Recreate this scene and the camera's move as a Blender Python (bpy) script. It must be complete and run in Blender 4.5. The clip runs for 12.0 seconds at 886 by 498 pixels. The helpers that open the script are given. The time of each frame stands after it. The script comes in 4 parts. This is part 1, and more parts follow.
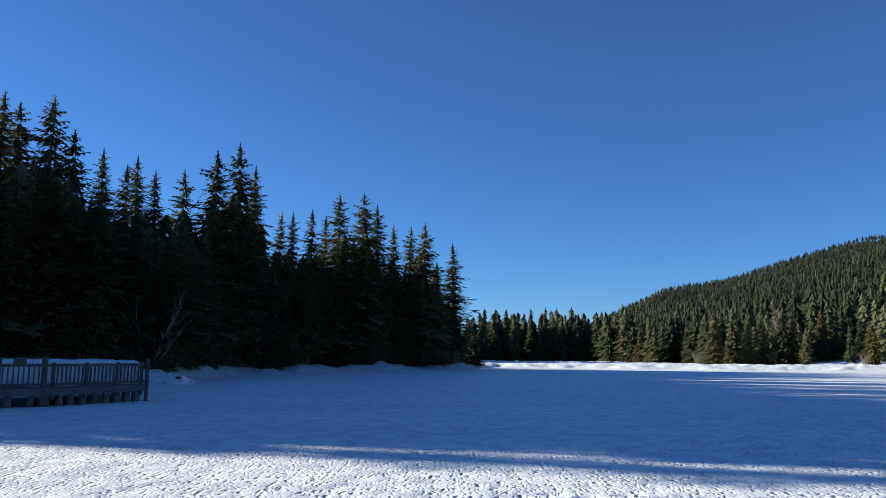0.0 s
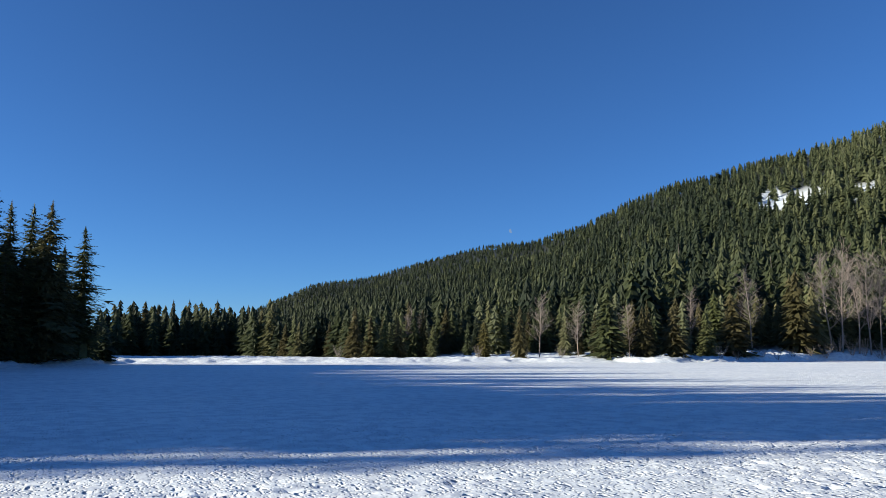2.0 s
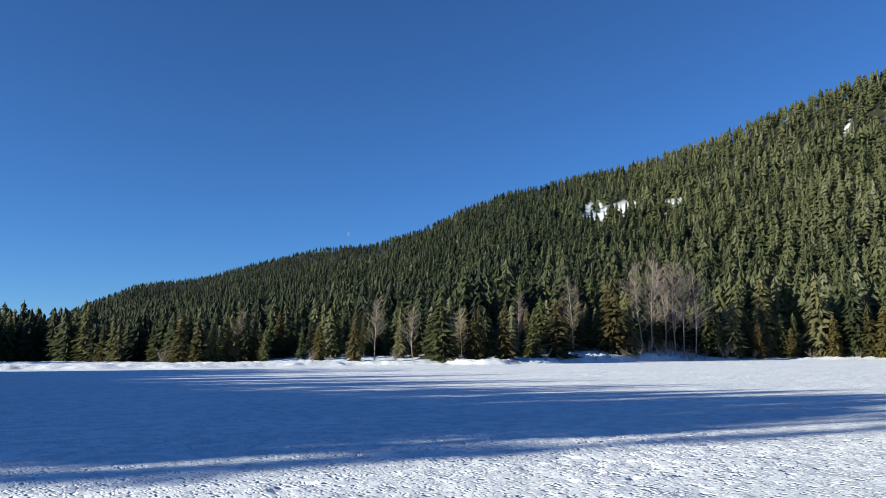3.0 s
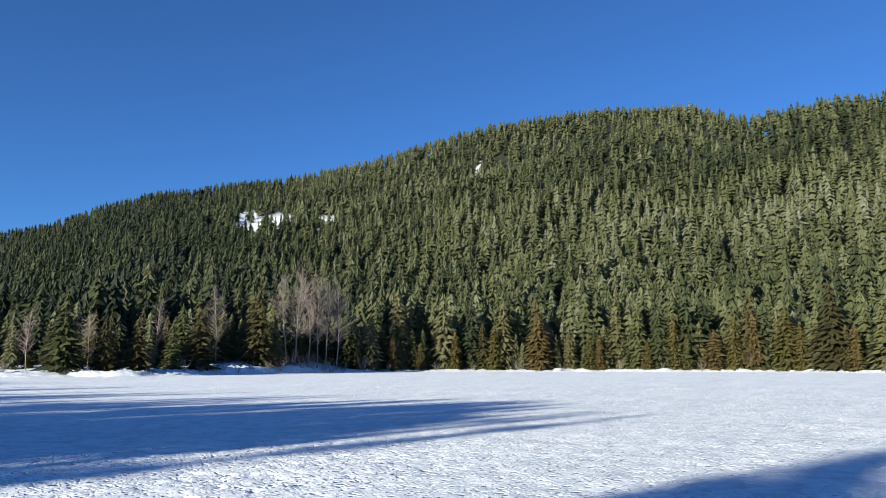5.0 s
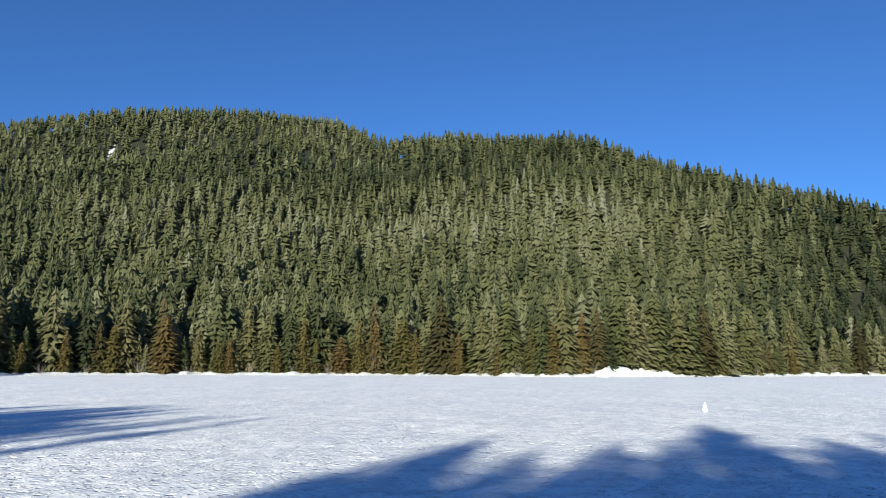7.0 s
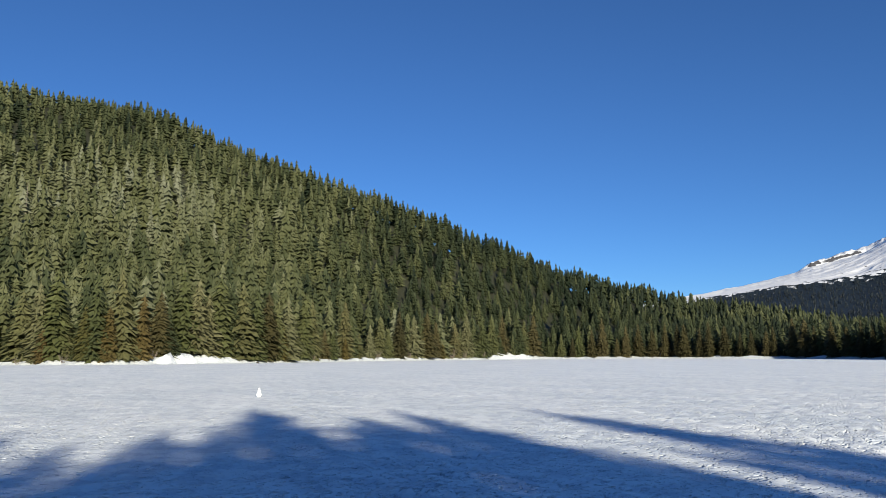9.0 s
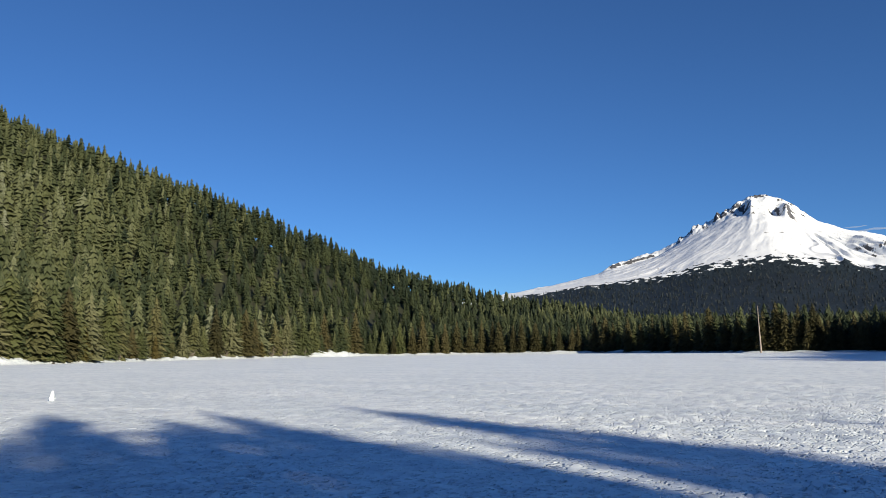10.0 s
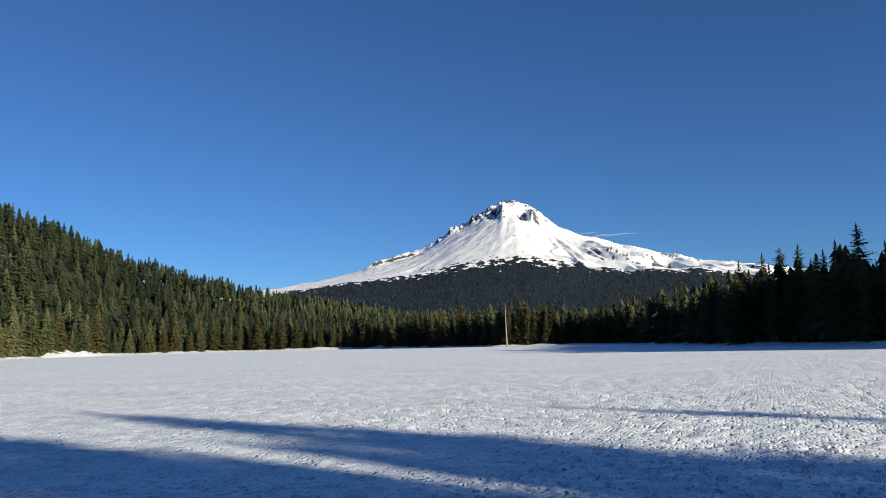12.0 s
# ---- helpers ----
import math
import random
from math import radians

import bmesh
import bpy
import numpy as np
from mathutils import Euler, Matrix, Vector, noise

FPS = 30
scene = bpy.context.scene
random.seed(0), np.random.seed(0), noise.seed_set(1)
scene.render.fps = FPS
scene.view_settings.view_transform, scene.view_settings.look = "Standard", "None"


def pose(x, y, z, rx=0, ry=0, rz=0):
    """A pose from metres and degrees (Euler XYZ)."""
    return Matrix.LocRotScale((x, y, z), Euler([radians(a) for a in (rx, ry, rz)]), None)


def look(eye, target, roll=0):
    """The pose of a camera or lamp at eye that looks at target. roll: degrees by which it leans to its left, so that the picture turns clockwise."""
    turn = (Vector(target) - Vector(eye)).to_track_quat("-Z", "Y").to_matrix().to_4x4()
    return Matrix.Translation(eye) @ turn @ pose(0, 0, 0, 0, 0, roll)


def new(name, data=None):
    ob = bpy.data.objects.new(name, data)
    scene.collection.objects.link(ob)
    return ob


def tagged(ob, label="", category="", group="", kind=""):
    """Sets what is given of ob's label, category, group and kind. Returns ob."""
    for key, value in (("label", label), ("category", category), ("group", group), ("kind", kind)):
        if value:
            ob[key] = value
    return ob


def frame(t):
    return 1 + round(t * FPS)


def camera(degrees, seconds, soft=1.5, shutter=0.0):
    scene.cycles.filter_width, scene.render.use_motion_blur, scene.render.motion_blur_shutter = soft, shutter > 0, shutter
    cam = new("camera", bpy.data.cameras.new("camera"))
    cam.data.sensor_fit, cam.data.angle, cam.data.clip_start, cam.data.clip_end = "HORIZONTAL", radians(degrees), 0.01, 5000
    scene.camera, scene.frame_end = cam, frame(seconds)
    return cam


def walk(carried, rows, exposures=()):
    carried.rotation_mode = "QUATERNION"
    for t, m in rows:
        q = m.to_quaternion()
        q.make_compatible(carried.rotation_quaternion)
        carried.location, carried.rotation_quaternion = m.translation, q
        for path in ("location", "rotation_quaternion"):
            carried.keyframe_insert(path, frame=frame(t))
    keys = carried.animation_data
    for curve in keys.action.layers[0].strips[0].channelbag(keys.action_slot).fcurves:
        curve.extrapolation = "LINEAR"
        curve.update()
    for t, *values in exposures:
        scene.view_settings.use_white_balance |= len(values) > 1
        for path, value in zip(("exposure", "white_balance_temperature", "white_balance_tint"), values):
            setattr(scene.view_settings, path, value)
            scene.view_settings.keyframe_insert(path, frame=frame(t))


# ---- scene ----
LENS = 61.23
cam = camera(LENS, 12.0, 0.6)
# held at arm's length by someone turning on the spot
EYE, ARM = Vector((-0.385, -0.08, 2.3)), 0.55
# seconds, tilt, roll, heading
TURNS = [
    (0.0, 98.15, -0.35, -0.05), (0.5, 97.93, -0.36, -6.92), (1.0, 97.80, -0.32, -13.70), (1.5, 97.75, -0.24, -20.12),
    (2.0, 97.82, -0.07, -26.45), (2.5, 97.94, 0.20, -32.67), (3.0, 98.03, 0.32, -38.88), (5.0, 98.84, 0.0, -65.34),
    (5.5, 99.11, -0.03, -71.96), (6.0, 99.27, -0.09, -78.57), (6.5, 99.27, -0.18, -85.38), (8.5, 98.40, -0.04, -116.95),
    (9.0, 98.15, 0.15, -124.89), (9.5, 97.95, 0.46, -131.98), (10.0, 97.83, 0.73, -138.34), (10.5, 97.70, 0.92, -144.01),
    (11.0, 97.57, 1.12, -149.02), (11.5, 97.41, 1.37, -153.21), (12.0, 97.20, 1.50, -156.31)]
walk(cam, [(t, pose(EYE.x - ARM * math.sin(radians(rz)), EYE.y + ARM * math.cos(radians(rz)), EYE.z, rx, ry, rz)) for t, rx, ry, rz in TURNS], [(0.0, 0.82, 6500, 10), (2.5, 0.72, 6430, 10), (5.5, 0.84, 6330, 10), (6.5, 0.81, 6400, 10), (9.5, 0.47, 6780, 10), (12.0, 0.41, 6930, 10)])

# ---- light: low winter sun and clear sky ----
SUN_BEARING, SUN_HEIGHT = -73.0, 16.5
world = bpy.data.worlds.new("sky")
scene.world = world
world.use_nodes = True
wn = world.node_tree.nodes
sky = wn.new("ShaderNodeTexSky")
sky.sky_type, sky.sun_disc = "NISHITA", False
sky.sun_elevation, sky.sun_rotation = radians(SUN_HEIGHT), radians(SUN_BEARING)
sky.altitude, sky.air_density, sky.dust_density, sky.ozone_density = 1100, 0.9, 0.0, 8.5
world.node_tree.links.new(sky.outputs[0], wn["Background"].inputs[0])
wn["Background"].inputs[1].default_value = 0.086
sun = new("sun", bpy.data.lights.new("sun", "SUN"))
sun.data.energy, sun.data.angle, sun.data.color = 5.5, radians(0.55), (1.0, 0.925, 0.76)
sun.matrix_world = look((0, 0, 200), (300 * math.sin(radians(SUN_BEARING + 180)), 300 * math.cos(radians(SUN_BEARING + 180)), 200 - 300 * math.tan(radians(SUN_HEIGHT))))


# ---- materials ----
def mat(name, rough=0.8):
    m = bpy.data.materials.new(name)
    m.use_nodes = True
    b = m.node_tree.nodes["Principled BSDF"]
    b.inputs["Roughness"].default_value = rough
    b.inputs["Specular IOR Level"].default_value = 0.25
    return m, m.node_tree.nodes, m.node_tree.links, b


def noise_node(nodes, links, scale, detail=4.0, coord="Object", stretch=None):
    tc = nodes.new("ShaderNodeTexCoord")
    n = nodes.new("ShaderNodeTexNoise")
    n.inputs["Scale"].default_value, n.inputs["Detail"].default_value = scale, detail
    if stretch:
        mp = nodes.new("ShaderNodeMapping")
        mp.inputs["Scale"].default_value = stretch
        links.new(tc.outputs[coord], mp.inputs[0])
        links.new(mp.outputs[0], n.inputs["Vector"])
    else:
        links.new(tc.outputs[coord], n.inputs["Vector"])
    return n


def ramp(nodes, links, src, stops):
    r = nodes.new("ShaderNodeValToRGB")
    while len(r.color_ramp.elements) < len(stops):
        r.color_ramp.elements.new(0.5)
    for e, (p, c) in zip(r.color_ramp.elements, stops):
        e.position, e.color = p, (*c, 1)
    links.new(src, r.inputs[0])
    return r


def mix(nodes, links, fac, a, b, kind="MIX"):
    m = nodes.new("ShaderNodeMix")
    m.data_type, m.blend_type = "RGBA", kind
    for sock, v in ((0, fac), (6, a), (7, b)):
        if isinstance(v, (int, float)):
            m.inputs[sock].default_value = v
        elif isinstance(v, tuple):
            m.inputs[sock].default_value = (*v, 1)
        else:
            links.new(v, m.inputs[sock])
    return m.outputs[2]


def snow_material():
    m, n, l, b = mat("snow", 0.55)
    big = noise_node(n, l, 0.09, 7, stretch=(1.0, 2.6, 1.0))
    col = ramp(n, l, big.outputs[0], [(0.38, (0.80, 0.86, 0.89)), (0.62, (0.90, 0.945, 0.96))])
    crust = noise_node(n, l, 1.3, 9)
    patch = ramp(n, l, crust.outputs[0], [(0.43, (0.86, 0.87, 0.89)), (0.54, (1.04, 1.04, 1.03))])
    fine = noise_node(n, l, 9.0, 6)
    # Sparse grey flecks scattered at random.
    fleck_noise = noise_node(n, l, 2.3, 6)
    fleck = ramp(n, l, fleck_noise.outputs[0], [(0.66, (0, 0, 0)), (0.78, (1, 1, 1))])
    clean = mix(n, l, mix(n, l, 0.15, (0, 0, 0), fleck.outputs[0]), mix(n, l, 1.0, col.outputs[0], patch.outputs[0], "MULTIPLY"), (0.55, 0.53, 0.5))
    # Ground under the trees: litter, darkened near black to stand for shade.
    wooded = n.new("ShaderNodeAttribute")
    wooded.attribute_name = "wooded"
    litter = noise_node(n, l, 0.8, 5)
    shaded_soil = ramp(n, l, litter.outputs[0], [(0.35, (0.018, 0.020, 0.012)), (0.6, (0.035, 0.038, 0.022)), (0.72, (0.05, 0.052, 0.036))])
    l.new(mix(n, l, wooded.outputs["Fac"], clean, shaded_soil.outputs[0]), b.inputs["Base Color"])
    height = None
    for scale, share, depth, seed in ((7.4, 0.5, 0.8, 0.0), (12.0, 0.5, 0.6, 7.3), (4.6, 0.22, 1.2, 3.1)):
        tc = n.new("ShaderNodeTexCoord")
        wob = noise_node(n, l, scale * 1.3, 2)
        off = n.new("ShaderNodeVectorMath")
        off.operation = "MULTIPLY_ADD"
        l.new(wob.outputs[1], off.inputs[0])
        off.inputs[1].default_value = (0.05, 0.05, 0)
        l.new(tc.outputs["Object"], off.inputs[2])
        mp = n.new("ShaderNodeMapping")
        mp.inputs["Location"].default_value, mp.inputs["Rotation"].default_value, mp.inputs["Scale"].default_value = (seed, seed, 0), (0, 0, seed), (1.0, 0.62, 0.0)
        l.new(off.outputs[0], mp.inputs[0])
        v = n.new("ShaderNodeTexVoronoi")
        v.voronoi_dimensions = "2D"
        v.inputs["Scale"].default_value = scale
        l.new(mp.outputs[0], v.inputs["Vector"])
        dent = n.new("ShaderNodeMapRange")
        dent.interpolation_type = "SMOOTHSTEP"
        dent.inputs[1].default_value, dent.inputs[2].default_value, dent.inputs[3].default_value, dent.inputs[4].default_value = 0.06, 0.34, -depth, 0.0
        l.new(v.outputs["Distance"], dent.inputs[0])
        sep = n.new("ShaderNodeSeparateColor")
        l.new(v.outputs["Color"], sep.inputs[0])
        gate = n.new("ShaderNodeMath")
        gate.operation = "LESS_THAN"
        l.new(sep.outputs[0], gate.inputs[0])
        gate.inputs[1].default_value = share
        one = n.new("ShaderNodeMath")
        one.operation = "MULTIPLY"
        l.new(dent.outputs[0], one.inputs[0])
        l.new(gate.outputs[0], one.inputs[1])
        if height is None:
            height = one.outputs[0]
        else:
            tot = n.new("ShaderNodeMath")
            l.new(height, tot.inputs[0])
            l.new(one.outputs[0], tot.inputs[1])
            height = tot.outputs[0]
    away = n.new("ShaderNodeVectorMath")
    away.operation = "LENGTH"
    l.new(n.new("ShaderNodeTexCoord").outputs["Object"], away.inputs[0])
    worn = n.new("ShaderNodeMapRange")
    worn.inputs[1].default_value, worn.inputs[2].default_value, worn.inputs[3].default_value, worn.inputs[4].default_value = 30.0, 110.0, 1.0, 0.3
    l.new(away.outputs["Value"], worn.inputs[0])
    kept = n.new("ShaderNodeMath")
    kept.operation = "MULTIPLY"
    l.new(height, kept.inputs[0])
    l.new(worn.outputs[0], kept.inputs[1])
    height = kept.outputs[0]
    drift = n.new("ShaderNodeBump")
    drift.inputs["Strength"].default_value, drift.inputs["Distance"].default_value = 0.8, 0.055
    l.new(crust.outputs[0], drift.inputs["Height"])
    packed = noise_node(n, l, 0.33, 3)
    swell = n.new("ShaderNodeBump")
    swell.inputs["Strength"].default_value, swell.inputs["Distance"].default_value = 1.0, 0.2
    l.new(packed.outputs[0], swell.inputs["Height"])
    l.new(swell.outputs[0], drift.inputs["Normal"])
    lanes = noise_node(n, l, 1.0, 2, stretch=(1.5, 0.04, 1.0))
    lane = n.new("ShaderNodeMapRange")
    lane.interpolation_type = "SMOOTHSTEP"
    lane.inputs[1].default_value, lane.inputs[2].default_value = 0.56, 0.66
    l.new(lanes.outputs[0], lane.inputs[0])
    groove = n.new("ShaderNodeBump")
    groove.invert = True
    groove.inputs["Distance"].default_value = 0.06
    where = n.new("ShaderNodeSeparateXYZ")
    l.new(n.new("ShaderNodeTexCoord").outputs["Object"], where.inputs[0])
    span = n.new("ShaderNodeMapRange")
    span.inputs[1].default_value, span.inputs[2].default_value, span.inputs[3].default_value, span.inputs[4].default_value = -18.0, -34.0, 0.0, 0.28
    l.new(where.outputs[1], span.inputs[0])
    l.new(span.outputs[0], groove.inputs["Strength"])
    l.new(lane.outputs[0], groove.inputs["Height"])
    l.new(drift.outputs[0], groove.inputs["Normal"])
    tread = n.new("ShaderNodeBump")
    l.new(groove.outputs[0], tread.inputs["Normal"])
    tread.inputs["Strength"].default_value, tread.inputs["Distance"].default_value = 1.0, 0.07
    l.new(height, tread.inputs["Height"])
    bump = n.new("ShaderNodeBump")
    bump.inputs["Strength"].default_value, bump.inputs["Distance"].default_value = 0.6, 0.03
    l.new(fine.outputs[0], bump.inputs["Height"])
    l.new(tread.outputs[0], bump.inputs["Normal"])
    l.new(bump.outputs[0], b.inputs["Normal"])
    b.inputs["Specular IOR Level"].default_value = 0.35
    return m


def foliage_material(name, stops, source="object", glow=0.38, size=1.0):
    m, n, l, b = mat(name, 0.65)
    if source == "object":
        src = n.new("ShaderNodeObjectInfo").outputs["Random"]
    else:
        at = n.new("ShaderNodeAttribute")
        at.attribute_name = "tint"
        src = at.outputs["Fac"]
    r = ramp(n, l, src, stops)
    grain = noise_node(n, l, 1.5 * size, 4)
    g = ramp(n, l, grain.outputs[0], [(0.36, (0.78, 0.80, 0.78)), (0.64, (1.18, 1.16, 1.12))])
    col = mix(n, l, 1.0, r.outputs[0], g.outputs[0], "MULTIPLY")
    l.new(col, b.inputs["Base Color"])
    tuft = n.new("ShaderNodeBump")
    tuft.inputs["Strength"].default_value, tuft.inputs["Distance"].default_value = 0.25, 0.3 / size
    l.new(grain.outputs[0], tuft.inputs["Height"])
    l.new(tuft.outputs[0], b.inputs["Normal"])
    tr = n.new("ShaderNodeBsdfTranslucent")
    l.new(col, tr.inputs[0])
    ms = n.new("ShaderNodeMixShader")
    ms.inputs[0].default_value = glow
    l.new(b.outputs[0], ms.inputs[1])
    l.new(tr.outputs[0], ms.inputs[2])
    l.new(ms.outputs[0], n["Material Output"].inputs["Surface"])
    return m


def wood_material(name, dark, light, stretch=(4, 4, 0.4)):
    m, n, l, b = mat(name, 0.85)
    g = noise_node(n, l, 3.0, 6, stretch=stretch)
    r = ramp(n, l, g.outputs[0], [(0.3, dark), (0.7, light)])
    l.new(r.outputs[0], b.inputs["Base Color"])
    bump = n.new("ShaderNodeBump")
    bump.inputs["Strength"].default_value, bump.inputs["Distance"].default_value = 0.5, 0.02
    l.new(g.outputs[0], bump.inputs["Height"])
    l.new(bump.outputs[0], b.inputs["Normal"])
    return m


FRONT = [(0.000, (0.038, 0.050, 0.025)), (0.300, (0.082, 0.094, 0.036)), (0.550, (0.105, 0.111, 0.049)), (0.800, (0.116, 0.109, 0.049)), (1.000, (0.139, 0.144, 0.077))]
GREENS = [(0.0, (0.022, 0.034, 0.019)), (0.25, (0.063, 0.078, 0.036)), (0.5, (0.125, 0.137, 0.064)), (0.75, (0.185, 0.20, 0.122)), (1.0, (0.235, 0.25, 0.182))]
SNOW = snow_material()
NEEDLES = foliage_material("needles", FRONT, glow=0.2, size=36.0)
NEEDLES_STUFF = foliage_material("needles_woods", GREENS, "tint")
RUSTY = foliage_material("rusty_needles", [(0.0, (0.095, 0.092, 0.032)), (0.5, (0.115, 0.098, 0.034)), (1.0, (0.125, 0.092, 0.038))], size=12.0)
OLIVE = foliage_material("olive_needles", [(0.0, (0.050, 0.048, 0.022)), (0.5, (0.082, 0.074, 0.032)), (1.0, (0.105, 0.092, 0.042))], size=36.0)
# Far needles near-black blue: the haze of distance put into the colour.
DISTANT = foliage_material("haze_blue_needles", [(0.0, (0.006, 0.011, 0.015)), (1.0, (0.012, 0.020, 0.026))], "tint", 0.1)
BARK = wood_material("bark", (0.05, 0.04, 0.032), (0.16, 0.13, 0.105))
PALE_BARK = wood_material("pale_bark", (0.17, 0.14, 0.12), (0.36, 0.31, 0.27))
TWIGS = wood_material("twigs", (0.16, 0.13, 0.11), (0.30, 0.255, 0.225))
PLANK = wood_material("weathered_plank", (0.05, 0.048, 0.042), (0.16, 0.152, 0.132))
PLANK_FLAT = wood_material("weathered_beam", (0.06, 0.064, 0.052), (0.21, 0.215, 0.185), (0.8, 0.8, 9))
DARK_WOOD = wood_material("dark_timber", (0.03, 0.028, 0.025), (0.09, 0.08, 0.07))


# ---- small helpers ----
def part(name, bm, material, parent=None, label=""):
    me = bpy.data.meshes.new(name)
    bm.to_mesh(me)
    bm.free()
    me.materials.append(material)
    ob = new(name, me)
    ob.parent = parent
    if label:
        ob["label"] = label
    return ob


def soup(name, verts, faces, material, smooth=False):
    """A mesh from arrays of vertices and triangles or quads."""
    me = bpy.data.meshes.new(name)
    k = faces.shape[1]
    me.vertices.add(len(verts))
    me.vertices.foreach_set("co", np.ascontiguousarray(verts, dtype=np.float32).ravel())
    me.loops.add(faces.size)
    me.loops.foreach_set("vertex_index", np.ascontiguousarray(faces, dtype=np.int32).ravel())
    me.polygons.add(len(faces))
    me.polygons.foreach_set("loop_start", np.arange(0, faces.size, k, dtype=np.int32))
    me.polygons.foreach_set("use_smooth", np.full(len(faces), smooth, dtype=bool))
    me.update(calc_edges=True)
    me.validate()
    me.materials.append(material)
    return me


def empty(name, m, label, category, group="", kind=""):
    ob = new(name)
    ob.matrix_basis = m
    return tagged(ob, label, category, group, kind)


def hash2(ix, iy, s):
    n = (ix.astype(np.int64) * 374761393 + iy.astype(np.int64) * 668265263 + s * 974634777) & 0xFFFFFFFF
    n = ((n ^ (n >> 13)) * 1274126177) & 0xFFFFFFFF
    n = ((n ^ (n >> 15)) * 668265263) & 0xFFFFFFFF
    return ((n ^ (n >> 16)) & 0xFFFFFF) / float(0xFFFFFF)


def vnoise(x, y, s=0):
    """Smooth value noise, -1 to 1."""
    ix, iy = np.floor(x), np.floor(y)
    fx, fy = x - ix, y - iy
    fx, fy = fx * fx * (3 - 2 * fx), fy * fy * (3 - 2 * fy)
    a, b, c, d = hash2(ix, iy, s), hash2(ix + 1, iy, s), hash2(ix, iy + 1, s), hash2(ix + 1, iy + 1, s)
    return 2 * ((a * (1 - fx) + b * fx) * (1 - fy) + (c * (1 - fx) + d * fx) * fy) - 1


def fbm(x, y, octaves=4, s=0):
    total, amp = 0.0, 0.5
    for k in range(octaves):
        total = total + amp * vnoise(x * 2 ** k, y * 2 ** k, s + k)
        amp *= 0.5
    return total


def pits(x, y, cell, s, share=0.7):
    """Oval dents, one in each cell of a jittered grid: 0 outside, 1 in the middle."""
    gx, gy = np.floor(x / cell), np.floor(y / cell)
    best = np.zeros_like(x)
    for dx in (-1, 0, 1):
        for dy in (-1, 0, 1):
            cx, cy = gx + dx, gy + dy
            px, py = (cx + hash2(cx, cy, s)) * cell, (cy + hash2(cx, cy, s + 1)) * cell
            th = hash2(cx, cy, s + 2) * np.pi
            size = cell * (0.22 + 0.30 * hash2(cx, cy, s + 3))
            u, v = x - px, y - py
            p, q = u * np.cos(th) + v * np.sin(th), -u * np.sin(th) + v * np.cos(th)
            d = np.sqrt((p / size) ** 2 + (q / (0.45 * size)) ** 2)
            hit = np.clip(1.25 - d, 0, 1) * (hash2(cx, cy, s + 4) < share)
            best = np.maximum(best, hit * hit * (3 - 2 * hit))
    return best


def smooth(a, b, x):
    u = np.clip((x - a) / (b - a), 0, 1)
    return u * u * (3 - 2 * u)


def polar(a, r):
    return r * np.sin(np.radians(a)), r * np.cos(np.radians(a))


# ---- the plan: bearings run clockwise, -90 to 270 degrees; metres ----
SHORE = np.array([(-90, 44), (-60, 52), (-45, 58), (-31, 62), (-25, 61), (-20, 67), (-15, 88), (-8, 104), (0, 128), (4, 158), (13, 152), (29, 160),
                  (42, 168), (46, 178), (50, 200), (54, 226), (58, 246), (62, 262), (66, 272), (77, 276), (89, 280), (100, 246), (105, 256), (113, 290), (124, 430), (132, 540),
                  (141, 580), (150, 540), (161, 385), (166, 372), (170.5, 352), (172, 290), (177, 205), (185, 155), (200, 125), (220, 90), (240, 58), (270, 44)], float)
# Steep rise from 234 to 243: unseen hill added to shade the east wood.
CREST = np.array([(-90, 1.2), (0, 1.2), (9, 1.2), (12.6, 3.4), (16.5, 5.2), (20.8, 5.8), (25, 7.05), (29.4, 8.2), (33.6, 8.55), (37, 9.5), (40.2, 11.0), (43.7, 12.2), (48.9, 13.2),
                  (54, 14.0), (58.4, 15.15), (64.3, 16.9), (68, 17.8), (72.7, 18.6), (77.2, 18.9), (83.8, 18.7), (88.3, 17.4), (95, 17.75), (102.7, 17.3), (106, 16.4),
                  (111, 14.75), (116, 13.1), (121.4, 11.5), (126, 9.6), (132.6, 6.9), (137.5, 5.3), (143.5, 4.0), (148.5, 3.2), (153, 2.4), (160, 2.0), (228, 2.0), (233.5, 4.0), (235.5, 16.0), (237, 20.0), (240, 20.0), (243, 11.0), (247, 2.0), (270, 2.0)], float)
REACH = np.array([(-90, 300), (8, 500), (12, 1750), (30, 1650), (36, 1300), (45, 1120), (60, 1050), (83, 1000), (88, 860), (95, 760), (105, 690), (115, 620), (126, 620), (134, 760), (145, 900), (165, 800), (180, 300), (270, 300)], float)
BANK = np.array([(-90, 1.3), (-20, 1.2), (0, 1.3), (4, 0.75), (20, 0.8), (40, 0.95), (47, 1.3), (50, 2.1), (53, 2.0), (57, 1.0), (60, 0.9), (66, 0.8), (101, 1.0), (103.2, 1.3), (104.4, 2.3), (105.6, 3.2), (107.0, 2.8), (108.5, 1.6), (110.5, 1.1), (116, 1.25), (128.0, 1.5), (129.0, 2.9), (131, 2.6), (132.4, 1.5), (150, 1.5), (160, 0.8), (175, 0.6), (190, 0.7), (270, 1.2)], float)


def shore(a):
    return np.interp(a, SHORE[:, 0], SHORE[:, 1])


